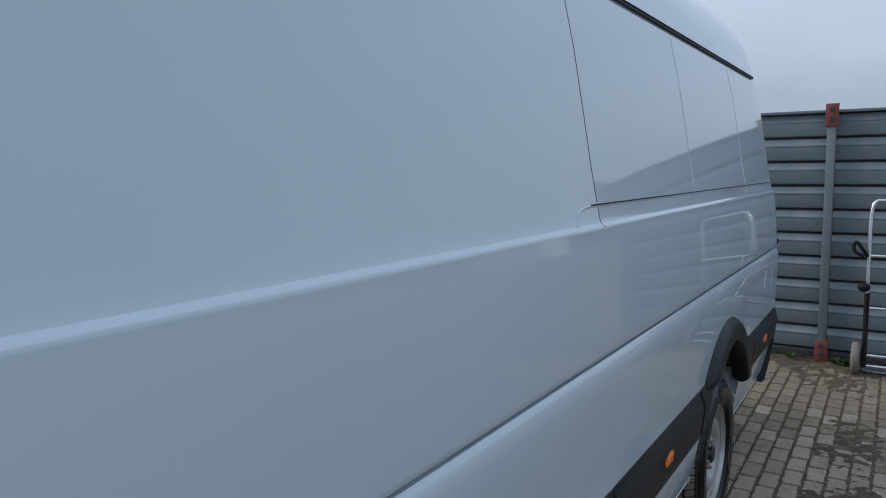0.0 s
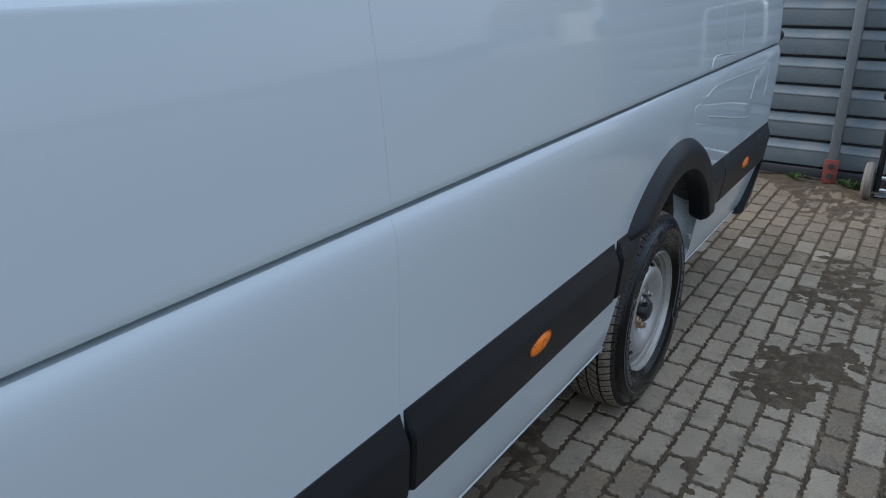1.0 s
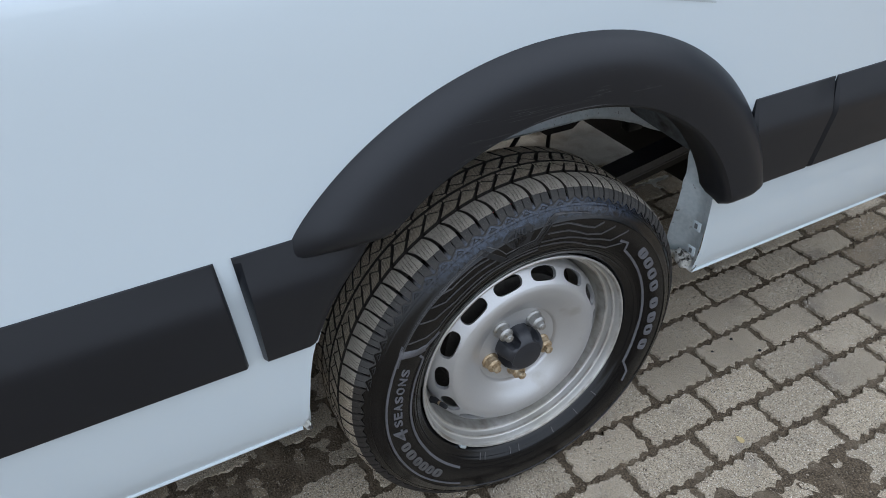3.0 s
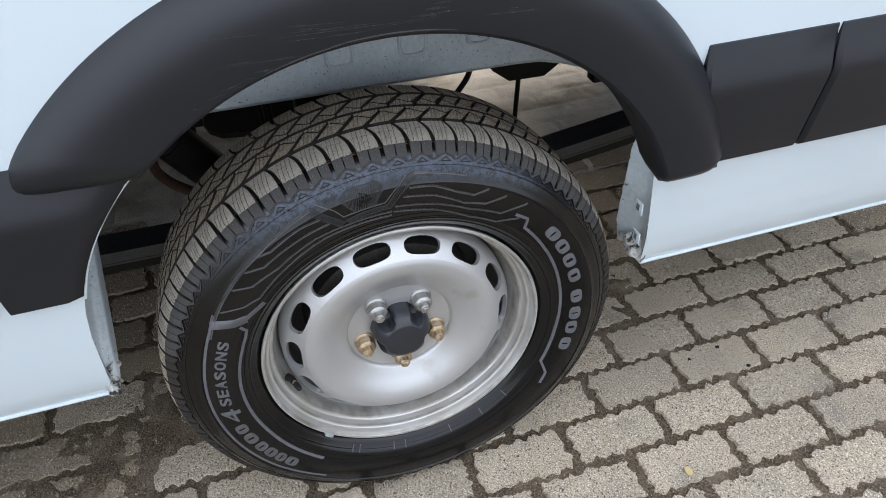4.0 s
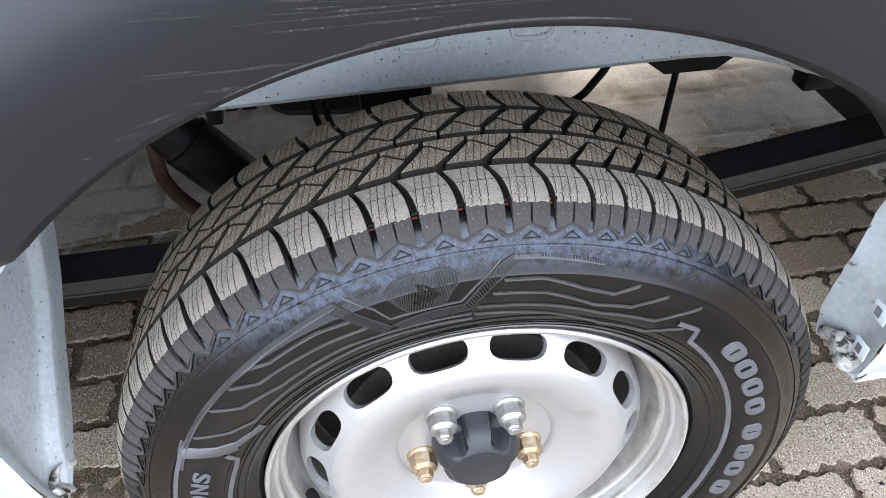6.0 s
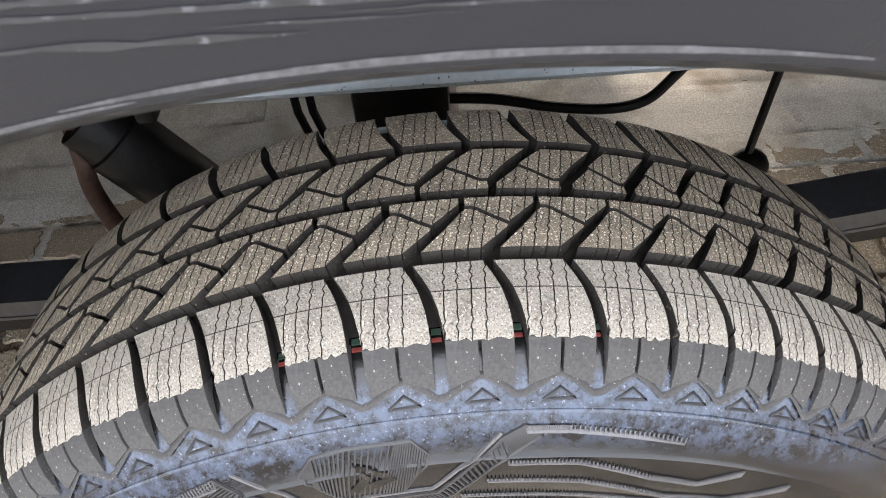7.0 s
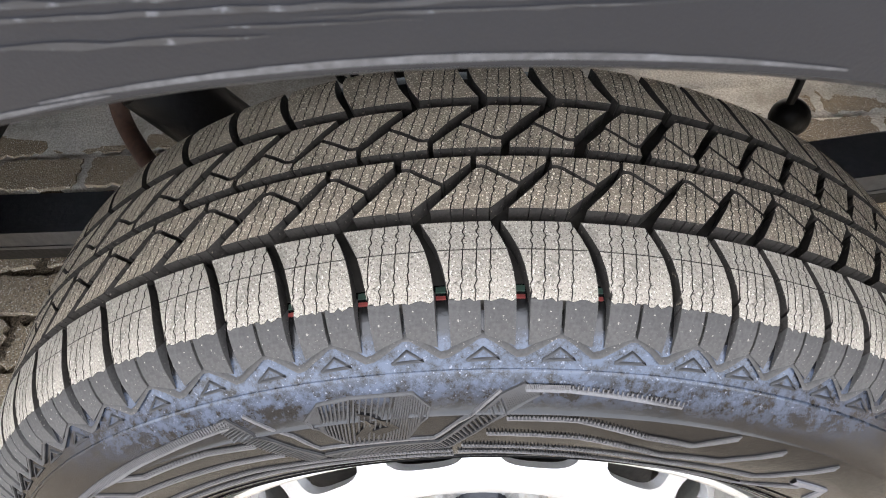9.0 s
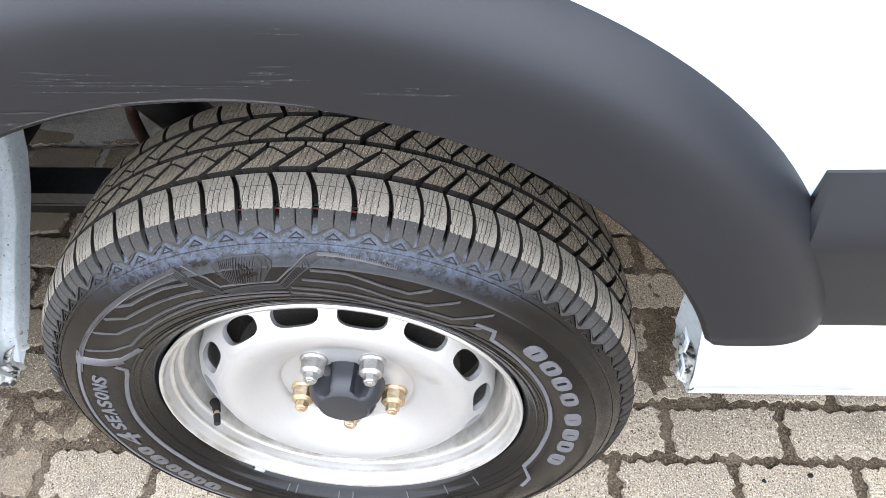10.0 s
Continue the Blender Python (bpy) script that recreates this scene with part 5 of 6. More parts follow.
for a in (-60, -47, -75, -100, -118, 265, 245):
    relief([(a, 0.226), (a, 0.238)], 0.0018, M_RELIEF)
# the other three wheels, plain
ALL_MESH = joined_blocks(NEAR + REST)
for x, y, turn in ((2 * MID, 0.0, 180), (0.0, -4.49, 0), (2 * MID, -4.49, 180)):
    w = part("wheel", RIM_MESH, None, van, at=Matrix.Translation((x, y, 0.338)) @ Matrix.Rotation(radians(turn), 4, "Z"))
    sub("tyre", TYRE_MESH, w)
    sub("disc", DISC_MESH, w)
    tagged(sub("tread", ALL_MESH, w), "worn tread blocks", kind="stuff")

# ---- under the van ----
part("floor_pan", box(-1.70, -0.30, -5.0, 1.40, 0.635, 0.70, bevel=0.01), M_UNDER, van, "black painted floor pan")
# assumed tank, added mainly to block light reaching the ground under the floor
part("floor_shade_tank", box(-1.60, -0.56, -2.6, -0.785, 0.15, 0.636, bevel=0.05), M_UNDER, van, "black assumed tank hanging below the floor to block light")
part("axle", tube([(-0.10, 0, 0.338), (-0.30, 0, 0.338), (-1.66, 0, 0.338), (-1.86, 0, 0.338)], [0.05, 0.038, 0.038, 0.05], 20), M_RUSTY, van, "black beam axle")


def leaf(x, lift, thick, y0, y1, width=0.07):
    bm = bmesh.new()
    rows = []
    for k in range(25):
        y = y0 + (y1 - y0) * k / 24
        drop = min(1.0, max(0.0, (y + 0.1) / 0.35))
        z = 0.352 + lift - 0.022 * drop * drop * (3 - 2 * drop) + 0.125 * max(0.0, y + 0.1) ** 1.35 + 0.03 * max(0.0, -y - 0.3) ** 1.4
        rows.append([bm.verts.new(p) for p in ((x - width / 2, y, z), (x + width / 2, y, z), (x + width / 2, y, z + thick), (x - width / 2, y, z + thick))])
    for a, b in zip(rows, rows[1:]):
        for k in range(4):
            j = (k + 1) % 4
            bm.faces.new((a[k], a[j], b[j], b[k]))
    bm.faces.new(rows[0])
    bm.faces.new(rows[-1])
    return bm


for x in (-0.36, 2 * MID + 0.36):
    spring = part("leaf_spring", leaf(x, -0.006, 0.022, -0.85, 1.15, 0.060), M_SPRING, van, "black leaf spring")
    part("lower_leaf", leaf(x, -0.026, 0.016, -0.78, 0.85, 0.062), M_UNDER, spring)
    # added strip stands in for the highlight along the leaf's edge
    part("highlight_strip", leaf(x, -0.010, 0.0042, -0.76, 0.84, 0.0625), M_SPRING, spring, "thin strip between the leaves, in place of an edge highlight")
part("shock_absorber", tube([(-0.352, -0.3025, 0.5745), (-0.352, -0.302, 0.574), (-0.352, -0.285, 0.550), (-0.352, -0.284, 0.5486), (-0.352, -0.10, 0.292), (-0.352, -0.08, 0.264)], [0.026, 0.030, 0.031, 0.0345, 0.0345, 0.02], 24), M_UNDER, van, "black shock absorber")
part("brake_hose", tube(curve_points([(-0.372, -0.318, 0.600), (-0.366, -0.324, 0.560), (-0.360, -0.326, 0.525), (-0.345, -0.322, 0.505), (-0.32, -0.306, 0.497), (-0.29, -0.284, 0.497), (-0.25, -0.25, 0.498), (-0.20, -0.20, 0.49)]), 0.0085, 12), M_RUSTY, van, "rust-brown brake hose")
part("cable", tube(curve_points([(-0.42, -0.02, 0.520), (-0.42, 0.049, 0.514), (-0.42, 0.087, 0.506), (-0.42, 0.12, 0.497), (-0.42, 0.175, 0.489), (-0.42, 0.213, 0.494), (-0.42, 0.236, 0.515), (-0.42, 0.258, 0.554), (-0.42, 0.262, 0.64)]), 0.0055, 10), M_UNDER, van, "black hanging cable")
part("junction_box", box(-0.46, -0.38, -0.074, 0.017, 0.502, 0.64, bevel=0.006), M_UNDER, van, "dark box under the floor pan")
for y in (-0.137, -0.122):
    part("pipe", tube([(-0.42, y, 0.64), (-0.42, y + 0.004, 0.515), (-0.42, y + 0.012, 0.482), (-0.42, y + 0.035, 0.462)], 0.0045, 10), M_UNDER, van)
part("spring_clip", box(-0.345, -0.315, -0.243, -0.226, 0.584, 0.612, bevel=0.003), M_UNDER, van)
for y0, y1, z0 in ((-0.222, -0.205, 0.598), (-0.200, -0.170, 0.606)):
    part("bracket", box(-0.345, -0.315, y0, y1, z0, 0.64, bevel=0.004), M_UNDER, van)
stop = part("bump_stop", prism([(-0.54, 0.315, 0.635), (-0.54, 0.315, 0.525), (-0.54, 0.350, 0.498), (-0.54, 0.425, 0.496), (-0.54, 0.460, 0.52), (-0.54, 0.460, 0.635)], (0.09, 0, 0)), M_UNDER, van, "black bump stop bracket")
part("link_rod", tube([(-0.49, 0.389, 0.52), (-0.49, 0.378, 0.345)], 0.0052, 10), M_UNDER, van, "thin black link rod")
bm = bmesh.new()
bmesh.ops.create_uvsphere(bm, u_segments=16, v_segments=10, radius=0.024, matrix=Matrix.Translation((-0.49, 0.384, 0.338)))
part("ball_joint", bm, M_UNDER, van)
part("pipe_clip", box(-0.295, -0.266, 0.434, 0.474, 0.560, 0.60, bevel=0.004), M_UNDER, van)

silencer = bmesh.new()
rows = []
for y, low, high in ((-0.275, 0.275, 0.52), (-0.262, 0.245, 0.58), (-0.235, 0.228, 0.63), (-0.12, 0.215, 0.636), (0.02, 0.215, 0.636), (0.055, 0.235, 0.60), (0.065, 0.27, 0.55)):
    rows.append([silencer.verts.new(p) for p in ((-0.90, y, low + 0.03), (-0.93, y, low), (-1.20, y, low), (-1.23, y, low + 0.03), (-1.23, y, high - 0.02), (-1.20, y, high), (-0.93, y, high), (-0.90, y, high - 0.02))])
for a, b in zip(rows, rows[1:]):
    for k in range(8):
        j = (k + 1) % 8
        silencer.faces.new((a[k], a[j], b[j], b[k]))
silencer.faces.new(rows[0])
silencer.faces.new(rows[-1][::-1])
part("silencer", silencer, M_UNDER, van, "black exhaust silencer under the floor")
part("exhaust_pipe", tube([(-1.03, -0.90, 0.44), (-1.03, -0.50, 0.43), (-1.03, -0.27, 0.42)], 0.125, 24), M_UNDER, van, "black wrapped exhaust pipe")
part("pipe_bracket", box(-1.06, -0.93, -0.325, -0.292, 0.250, 0.60, bevel=0.006), M_UNDER, van)
# unseen block, added to keep far-side light off the ground
part("sill_shade_tank", box(-1.90, -1.42, -2.40, -0.26, 0.16, 0.636, bevel=0.04), M_UNDER, van, "black unseen block along the far sill to shade the ground")
# dark mass under the tail, widened past its size to block light from behind
part("rear_crossmember", box(-1.70, -0.24, 0.84, 1.30, 0.20, 0.636, bevel=0.04), M_UNDER, van, "black rear crossmember under the floor, widened to block light")

# ---- scuffs on the flare ----
def flare_point(deg, u):
    """A point of the flare's outer face: deg round the arch, u from its outer to its inner edge."""
    a = radians(deg)
    b = a * 0.8687 + radians(7.61)
    oy, oz = -0.003 + 0.485 * math.cos(a), 0.50 + 0.454 * math.sin(a)
    iy, iz = -0.003 + 0.385 * math.cos(b), 0.47 + 0.378 * math.sin(b)
    return Vector((interp(FLARE, u), oy + (iy - oy) * u, oz + (iz - oz) * u))


def flare_at(y, z):
    """The flare's outer face at a given place along the van and height."""
    d, u = math.degrees(math.atan2(z - 0.49, y)), 0.7
    for k in range(12):
        p, pd, pu = flare_point(d, u), flare_point(d + 0.1, u), flare_point(d, u + 0.001)
        ay, az, by, bz = (pd.y - p.y) / 0.1, (pd.z - p.z) / 0.1, (pu.y - p.y) / 0.001, (pu.z - p.z) / 0.001
        det = ay * bz - az * by
        ey, ez = y - p.y, z - p.z
        d, u = d + (ey * bz - ez * by) / det, u + (ay * ez - az * ey) / det
    return flare_point(d, min(0.975, max(0.02, u)))


def streak(bm, y0, y1, z0, z1, width, rnd):
    """A rubbed streak along the van, tapering to both ends."""
    n = max(6, int(abs(y1 - y0) * 220))
    rows = []
    for k in range(n + 1):
        t = k / n
        w = width * math.sin(math.pi * (0.03 + 0.94 * t)) ** 0.7 * (0.35 + 0.9 * rnd.random()) / 2
        c = z0 + (z1 - z0) * t + rnd.uniform(-0.0002, 0.0002)
        rows.append([bm.verts.new(flare_at(y0 + (y1 - y0) * t, v) + Vector((0.00025, 0, 0.0001))) for v in (c - w, c + w)])
    for a, b in zip(rows, rows[1:]):
        bm.faces.new((a[0], b[0], b[1], a[1]))


def scuff(bm, d0, d1, u, width, rnd):
    """A pale streak that follows the flare's lip."""
    n = max(6, int(abs(d1 - d0) * 2))
    drift = rnd.uniform(-0.01, 0.01)
    rows = []
    for k in range(n + 1):
        t = k / n
        w = width * math.sin(math.pi * (0.04 + 0.92 * t)) ** 0.6 * (0.9 + 0.2 * rnd.random()) / 2
        c = u + drift * t
        rows.append([bm.verts.new(flare_point(d0 + (d1 - d0) * t, v) + Vector((0.0002, 0, 0.0001))) for v in (c - w, c + w)])
    for a, b in zip(rows, rows[1:]):
        bm.faces.new((a[0], b[0], b[1], a[1]))


rnd = random.Random(7)
for y0, y1, z0, z1, depth, count in ((-0.179, -0.118, 0.878, 0.876, 0.002, 3), (-0.101, -0.043, 0.876, 0.872, 0.004, 4), (-0.175, -0.082, 0.850, 0.847, 0.003, 5), (-0.138, -0.117, 0.838, 0.837, 0.002, 4),
                                     (-0.148, -0.137, 0.832, 0.832, 0.001, 2), (-0.192, -0.146, 0.818, 0.829, 0.003, 5), (-0.209, -0.191, 0.810, 0.811, 0.001, 2), (-0.120, 0.046, 0.868, 0.864, 0.004, 8),
                                     (0.020, 0.074, 0.868, 0.868, 0.003, 5), (0.035, 0.064, 0.874, 0.875, 0.002, 3), (0.043, 0.064, 0.880, 0.880, 0.001, 2), (0.046, 0.076, 0.902, 0.900, 0.003, 3), (0.10, 0.16, 0.862, 0.860, 0.003, 4)):
    bm = bmesh.new()
    for k in range(count):
        a, b = (0.0, 1.0) if k == 0 else sorted((rnd.uniform(0, 0.7), rnd.uniform(0.3, 1.0)))
        b = max(b, a + 0.15)
        off = rnd.uniform(-depth, depth)
        streak(bm, y0 + (y1 - y0) * a, y0 + (y1 - y0) * b, z0 + (z1 - z0) * a + off, z0 + (z1 - z0) * b + off, rnd.uniform(0.0005, 0.0019), rnd)
    tagged(part("scuff", bm, M_SCRATCH, arch, smooth=False), kind="stuff")
# rubbed scratches on the lip, its soft highlight painted in with them
edge_bm = bmesh.new()
for d0, d1, u, w in ((82, 104, 0.93, 0.016), (102, 116, 0.94, 0.012), (84, 112, 0.968, 0.012), (72, 88, 0.968, 0.009)):
    scuff(edge_bm, d0, d1, u, w, rnd)
tagged(part("edge_scuff", edge_bm, M_RUBBED, arch, "pale rubbed line along the flare's lip, with a painted highlight", smooth=False), kind="stuff")

# ---- small things on the pavers ----
for x, y, r in ((-0.057, 0.609, 0.0030), (-0.068, 0.683, 0.0040), (-0.003, 0.713, 0.0042)):
    bm = bmesh.new()
    bmesh.ops.create_icosphere(bm, subdivisions=2, radius=1.0, matrix=Matrix.Translation((x, y, 0.001)) @ Matrix.Diagonal((r, r * 1.2, 0.0024, 1)))
    for v in bm.verts:
        v.co += 0.0015 * noise.noise_vector(v.co * 300)
    tagged(part("tar_drop", bm, M_GAP, None, "small black tar drop stuck on a paver"), category="tar drop", group="tar drops on the paving")
leaf_bm = bmesh.new()
lv = [leaf_bm.verts.new((0.175 + 0.011 * math.cos(k * 0.785), 0.460 + 0.007 * math.sin(k * 0.785), 0.0025 + 0.002 * math.sin(k * 1.5))) for k in range(8)]
leaf_bm.faces.new(lv)
bmesh.ops.solidify(leaf_bm, geom=leaf_bm.faces[:], thickness=0.001)
tagged(part("dry_leaf", leaf_bm, M_DRYLEAF, None, "small dry yellow leaf lying on a paver"), category="leaf")

# ---- fence ----
fence = thing("fence", 0.0, 3.42, 0.0, "tall grey-blue metal sheet fence of horizontal ribbed boards", "fence")
BOARD = 0.1935
board_bm = bmesh.new()
prof = [(0.030, 0.000), (0.004, 0.006), (0.000, 0.016), (0.000, 0.112), (-0.004, 0.116), (-0.004, 0.124), (0.006, 0.134), (0.012, 0.150), (0.018, 0.166), (0.022, 0.176), (0.045, 0.178)]
row_a = [board_bm.verts.new((-1.0, y, z)) for y, z in prof]
row_b = [board_bm.verts.new((1.0, y, z)) for y, z in prof]
for k in range(len(prof) - 1):
    board_bm.faces.new((row_a[k], row_b[k], row_b[k + 1], row_a[k + 1]))
BOARD_ME = finish(board_bm, "board", M_FENCE, angle=25)
for px, long in ((-3.83, 1.0), (-1.83, 1.0), (0.17, 0.74)):
    for k in range(10):
        ob = new("board", BOARD_ME)
        ob.matrix_basis = Matrix.Translation((px + long, 3.385, 0.085 + k * BOARD)) @ Matrix.Diagonal((long, 1, 1, 1))
        place_under(ob, fence)
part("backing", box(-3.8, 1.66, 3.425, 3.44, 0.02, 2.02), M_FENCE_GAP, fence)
part("top_rail", box(-3.8, 1.66, 3.36, 3.44, 2.012, 2.035, bevel=0.004), M_POST, fence)
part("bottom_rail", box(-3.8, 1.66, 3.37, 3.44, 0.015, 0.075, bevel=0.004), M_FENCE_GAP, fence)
for px in (-3.83, -1.83, 0.167, 1.66):
    post = part("post", box(px - 0.032, px + 0.032, 3.315, 3.375, 0.0, 2.06, bevel=0.006), M_POST, fence, "square galvanised fence post")
    for z0, z1 in ((0.0, 0.17), (1.90, 2.08)):
        br = part("bracket", box(px - 0.047, px + 0.047, 3.302, 3.315, z0, z1, bevel=0.003), M_REDSTEEL, post, "faded red steel bracket")
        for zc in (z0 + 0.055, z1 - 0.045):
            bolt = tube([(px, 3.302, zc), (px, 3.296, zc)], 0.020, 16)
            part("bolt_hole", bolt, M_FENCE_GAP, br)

# ---- hand truck ----
truck = thing("hand_truck", 0.62, 3.12, 0.0, "bright aluminium hand truck with grey tyres leaning by the fence", "hand truck")
for x in (0.475, 0.88):
    part("side_tube", tube(curve_points([(x, 3.10, 0.10), (x, 3.13, 0.7), (x, 3.17, 1.22), (x + (0.035 if x < 0.6 else -0.035), 3.185, 1.325)], 6), 0.014, 12), M_CHROME, truck)
    part("black_leg", tube([(x, 3.085, 0.05), (x, 3.112, 0.62)], 0.019, 12), M_GAP, truck)
    wh = revolve([(-0.024, 0.02), (-0.026, 0.07), (-0.030, 0.085), (-0.026, 0.112), (-0.012, 0.122), (0.012, 0.122), (0.026, 0.112), (0.030, 0.085), (0.026, 0.07), (0.024, 0.02)], 36)
    side = -0.055 if x < 0.6 else 0.055
    tr = part("truck_wheel", finish(wh, "truck_wheel", M_TRUCKTYRE), None, truck, at=Matrix.Translation((x + side, 3.06, 0.122)))
    sub("hub", finish(revolve([(-0.03, 0.0), (-0.03, 0.022), (-0.022, 0.06), (0.022, 0.06), (0.03, 0.022), (0.03, 0.0)], 24), "hub", M_CHROME), tr)
for z, y in ((1.325, 3.185), (0.905, 3.145), (0.505, 3.12), (0.14, 3.10), (0.06, 3.09)):
    part("cross_tube", tube([(0.475 if z < 1.3 else 0.51, y, z), (0.88 if z < 1.3 else 0.845, y, z)], 0.0125, 12), M_CHROME, truck)
part("grip", tube(curve_points([(0.465, 3.14, 0.90), (0.43, 3.12, 0.955), (0.395, 3.11, 1.005), (0.372, 3.11, 0.995), (0.378, 3.11, 0.94), (0.44, 3.12, 0.90)], 5), 0.013, 10), M_GAP, truck, "black looped plastic grip")
bm = bmesh.new()
bmesh.ops.create_uvsphere(bm, u_segments=16, v_segments=10, radius=0.045, matrix=Matrix.Translation((0.45, 3.11, 0.665)) @ Matrix.Diagonal((1, 0.7, 0.8, 1)))
part("knob", bm, M_GAP, truck)
part("toe_plate", box(0.47, 0.89, 3.08, 3.24, 0.012, 0.020, bevel=0.002), M_CHROME, truck)

# ---- weeds at the fence ----
random.seed(11)
for wx, wy in ((0.33, 3.22), (0.39, 3.25), (0.28, 3.27), (0.70, 3.24), (-0.05, 3.28)):
    bm = bmesh.new()
    for k in range(16):
        a, r, up = random.uniform(0, 6.28), random.uniform(0.02, 0.07), random.uniform(0.015, 0.05)
        c = Vector((wx + r * math.cos(a), wy + 0.6 * r * math.sin(a), 0.006 + up))
        d = Vector((math.cos(a), math.sin(a), random.uniform(-0.2, 0.5))).normalized()
        s = d.cross(Vector((0, 0, 1))).normalized() * random.uniform(0.008, 0.014)
        pts = [Vector((wx, wy, 0.004)), c + s - d * 0.01, c + d * random.uniform(0.015, 0.03), c - s - d * 0.01]
        v = [bm.verts.new(p) for p in pts]
        bm.faces.new(v[:3])
        bm.faces.new((v[0], v[2], v[3]))
    weed = part("weed", bm, M_LEAF, None, "small green weed at the foot of the fence")
    tagged(weed, category="weed", group="weeds by the fence")

# ---- far side of the yard, seen in the paint ----
house = thing("house", 29.5, 56.0, 0.0, "small pale house with a brown pitched roof beyond the yard", "house")
part("wall", box(26.0, 33.0, 53.0, 59.0, 0.0, 4.0), M_RENDERWALL, house)
roof = bmesh.new()
rv = [roof.verts.new(p) for p in ((25.6, 52.6, 4.0), (33.4, 52.6, 4.0), (33.4, 59.4, 4.0), (25.6, 59.4, 4.0), (25.6, 56, 6.4), (33.4, 56, 6.4))]
for f in ((0, 1, 5, 4), (2, 3, 4, 5), (0, 4, 3), (1, 2, 5), (0, 3, 2, 1)):
    roof.faces.new([rv[i] for i in f])
part("roof", roof, M_ROOF, house, smooth=False)
for x in (26.8, 28.5, 30.2, 31.7):
    part("window", box(x, x + 0.9, 52.94, 53.0, 1.4, 3.0, bevel=0.02), M_GLASSDARK, house)
trees = bmesh.new()
prev = None
for i in range(145):
    a = radians(-80 + 200 * i / 144)
    r = 95 + 6 * noise.noise((i * 0.3, 0, 0))
    h = 2.6 + 1.6 * noise.noise((i * 0.17, 4, 0)) + 1.2 * noise.noise((i * 0.9, 8, 0))
    row = [trees.verts.new((r * math.cos(a), r * math.sin(a), z)) for z in (-0.5, h * 0.6, h)]
    row.append(trees.verts.new(((r + 3) * math.cos(a), (r + 3) * math.sin(a), h * 0.8)))
    if prev:
        for k in range(3):
            trees.faces.new((prev[k], row[k], row[k + 1], prev[k + 1]))
    prev = row
far = part("backdrop", trees, M_TREES, None, "distant dark line of trees round the yard")
tagged(far, category="trees", kind="structure")


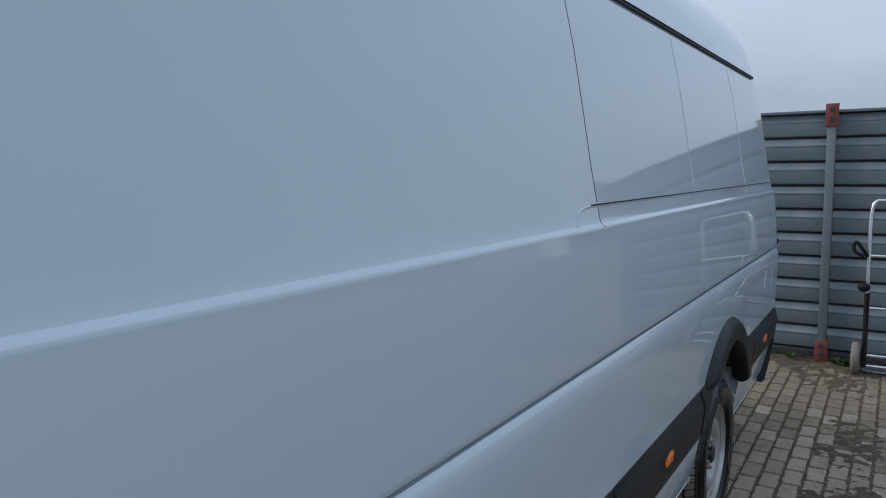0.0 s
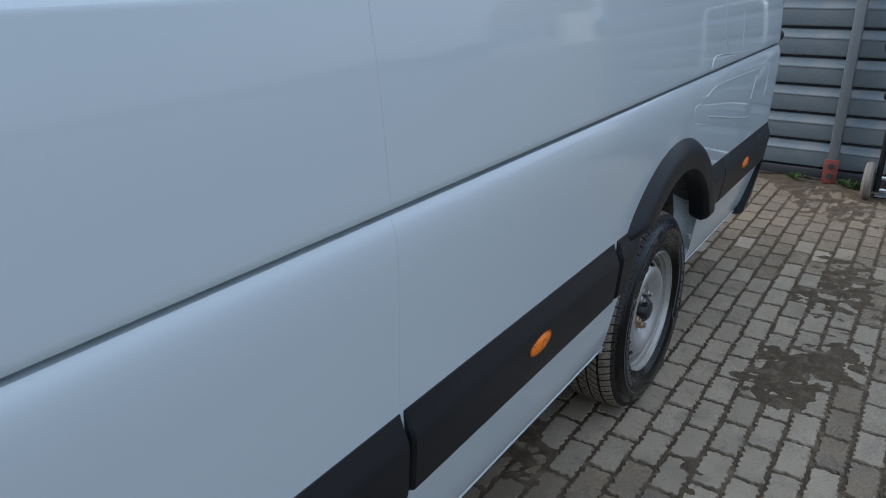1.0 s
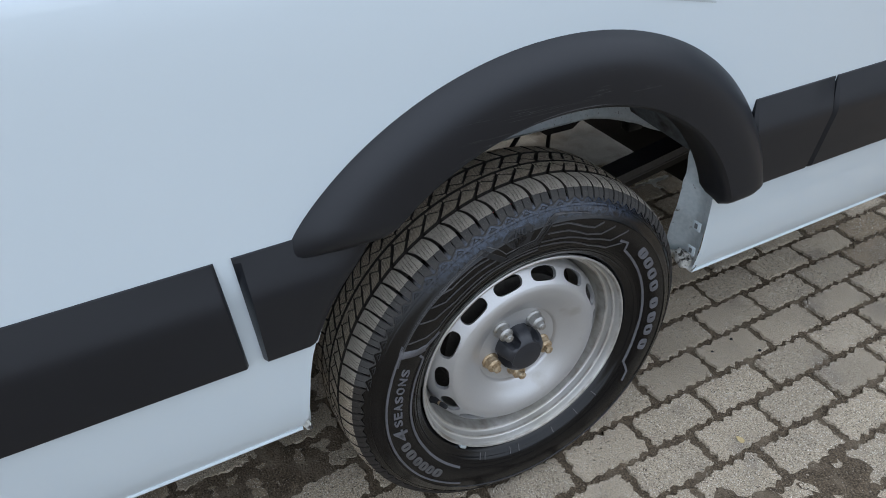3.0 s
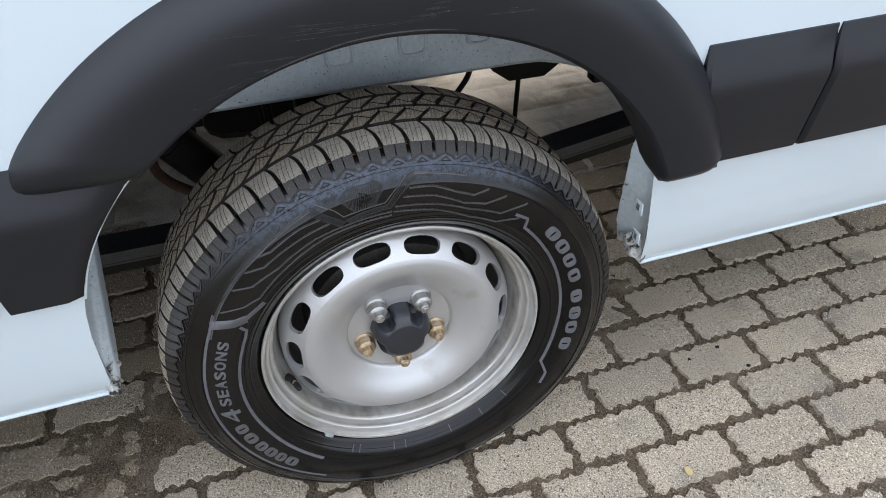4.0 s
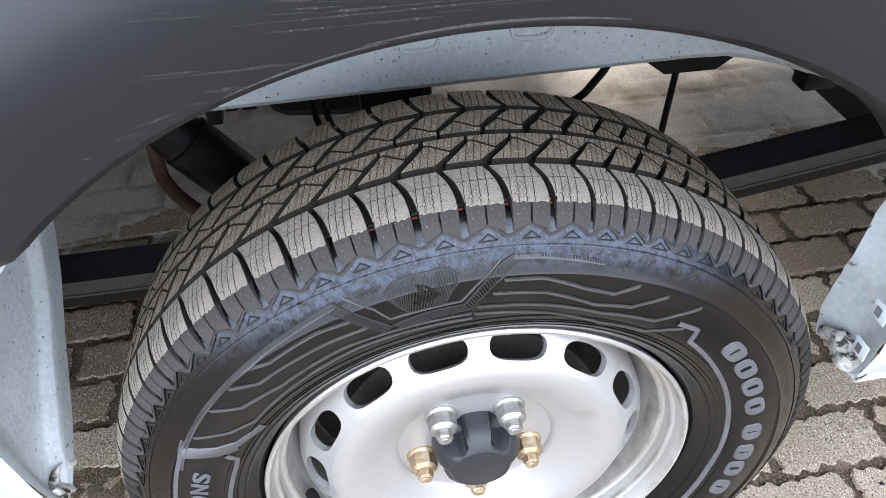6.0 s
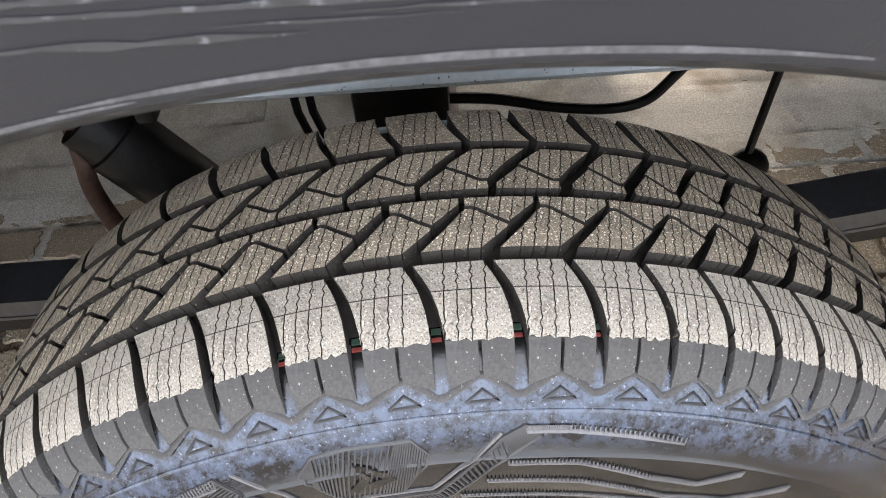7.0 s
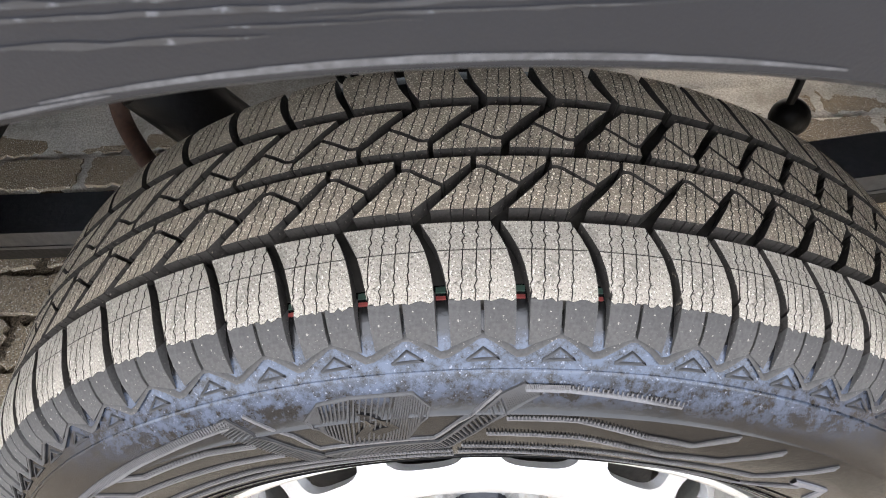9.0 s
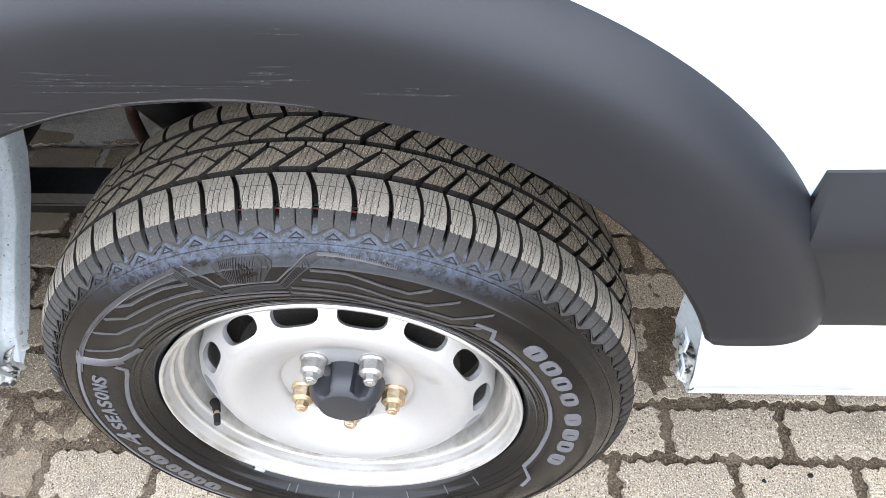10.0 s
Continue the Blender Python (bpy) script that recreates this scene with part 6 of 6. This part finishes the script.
# ---- pavers, last ----
def paver_shape(seed, level=2):
    """One worn paver with crumbled edges; level sets how finely they are broken."""
    rnd = random.Random(seed)
    hw, hl = ROW / 2 - 0.0084, COURSE / 2 - 0.0092
    n_long, n_short = ((12, 6), (18, 9), (34, 18))[level]
    chip = (0.0016, 0.0028, 0.0034)[level]
    pts = []
    def bite(u, side):
        """How far the edge is worn at a place along it."""
        slow = 0.0048 * noise.noise((u * 38, side * 7.3 + seed, 0.5)) + 0.0040 * noise.noise((u * 110, side * 3.1, seed))
        teeth = (0.0034 if side in (1, 3) else 0.0026) * (4 * abs((u / 0.0315 + 0.25) % 1.0 - 0.5) - 1)
        return slow + (teeth if side < 3 else -teeth) + rnd.uniform(-chip, chip * 0.55)
    for k in range(n_long):
        y = -hl + 2 * hl * k / n_long
        pts.append((hw + bite(y, 1), y + (0.004 if k == 0 else 0)))
    for k in range(n_short):
        x = hw - 2 * hw * k / n_short
        pts.append((x - (0.004 if k == 0 else 0), hl + bite(x, 2)))
    for k in range(n_long):
        y = hl - 2 * hl * k / n_long
        pts.append((-hw - bite(y, 3), y - (0.004 if k == 0 else 0)))
    for k in range(n_short):
        x = -hw + 2 * hw * k / n_short
        pts.append((x + (0.004 if k == 0 else 0), -hl - bite(x, 4)))
    m = len(pts)
    verts = [(x * 1.03, y * 1.015, -0.022) for x, y in pts] + [(x, y, -0.0016) for x, y in pts] + [(x * 0.978, y * 0.989, 0.0) for x, y in pts] + [(0, 0, 0.0003)]
    faces = []
    for k in range(m):
        j = (k + 1) % m
        faces += [(k, j, m + j, m + k), (m + k, m + j, 2 * m + j, 2 * m + k), (2 * m + k, 2 * m + j, 3 * m)]
    return verts, faces


SHAPES = [paver_shape(100 + k) for k in range(12)]
PALER, DARKER = [], []
for made, mat in ((PALER, M_PAVER), (DARKER, M_PAVER_FAR)):
    for verts, faces in SHAPES:
        me = bpy.data.meshes.new("paver")
        me.from_pydata(verts, [], faces)
        me.materials.append(mat)
        me.shade_smooth()
        me.set_sharp_from_angle(angle=radians(50))
        made.append(me)
REST_SHAPES, FAR_SHAPES = [paver_shape(200 + k, 1) for k in range(12)], [paver_shape(300 + k, 0) for k in range(8)]
random.seed(5)
mixed = random.Random(31)
rest_v, rest_f = [], []
for i in range(-36, 32):
    x = ROW_AT + (i + 0.5) * ROW
    for j in range(-26, 16):
        y = JOINT_AT + (j + 0.5 + (0.5 if i % 2 == 0 else 0.0)) * COURSE
        if y > 3.2:
            continue
        tilt = (random.gauss(0, 0.006), random.gauss(0, 0.005))
        sink = random.uniform(-0.0025, 0.0008)
        turn = random.gauss(0, 0.012)
        pick = random.randrange(12)
        flip = math.pi * (random.random() < 0.5)
        m = Matrix.Translation((x, y, sink)) @ Euler((tilt[0], tilt[1], turn + flip)).to_matrix().to_4x4()
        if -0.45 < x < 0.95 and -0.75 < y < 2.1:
            # tone put into the material: pale stones by the wheel, darker ones further off
            darker_share = max((x - 0.50) / 0.5, (y - 0.9) / 1.3, (-0.35 - y) / 0.45)
            ob = new("paver", (DARKER if mixed.random() < darker_share else PALER)[pick])
            ob.matrix_basis = m
            place_under(ob, pavement)
        else:
            verts, faces = REST_SHAPES[pick] if -1.0 < x < 1.4 else FAR_SHAPES[pick % 8]
            base = len(rest_v)
            rest_v += [tuple(m @ Vector(v)) for v in verts]
            rest_f += [tuple(base + k for k in f) for f in faces]
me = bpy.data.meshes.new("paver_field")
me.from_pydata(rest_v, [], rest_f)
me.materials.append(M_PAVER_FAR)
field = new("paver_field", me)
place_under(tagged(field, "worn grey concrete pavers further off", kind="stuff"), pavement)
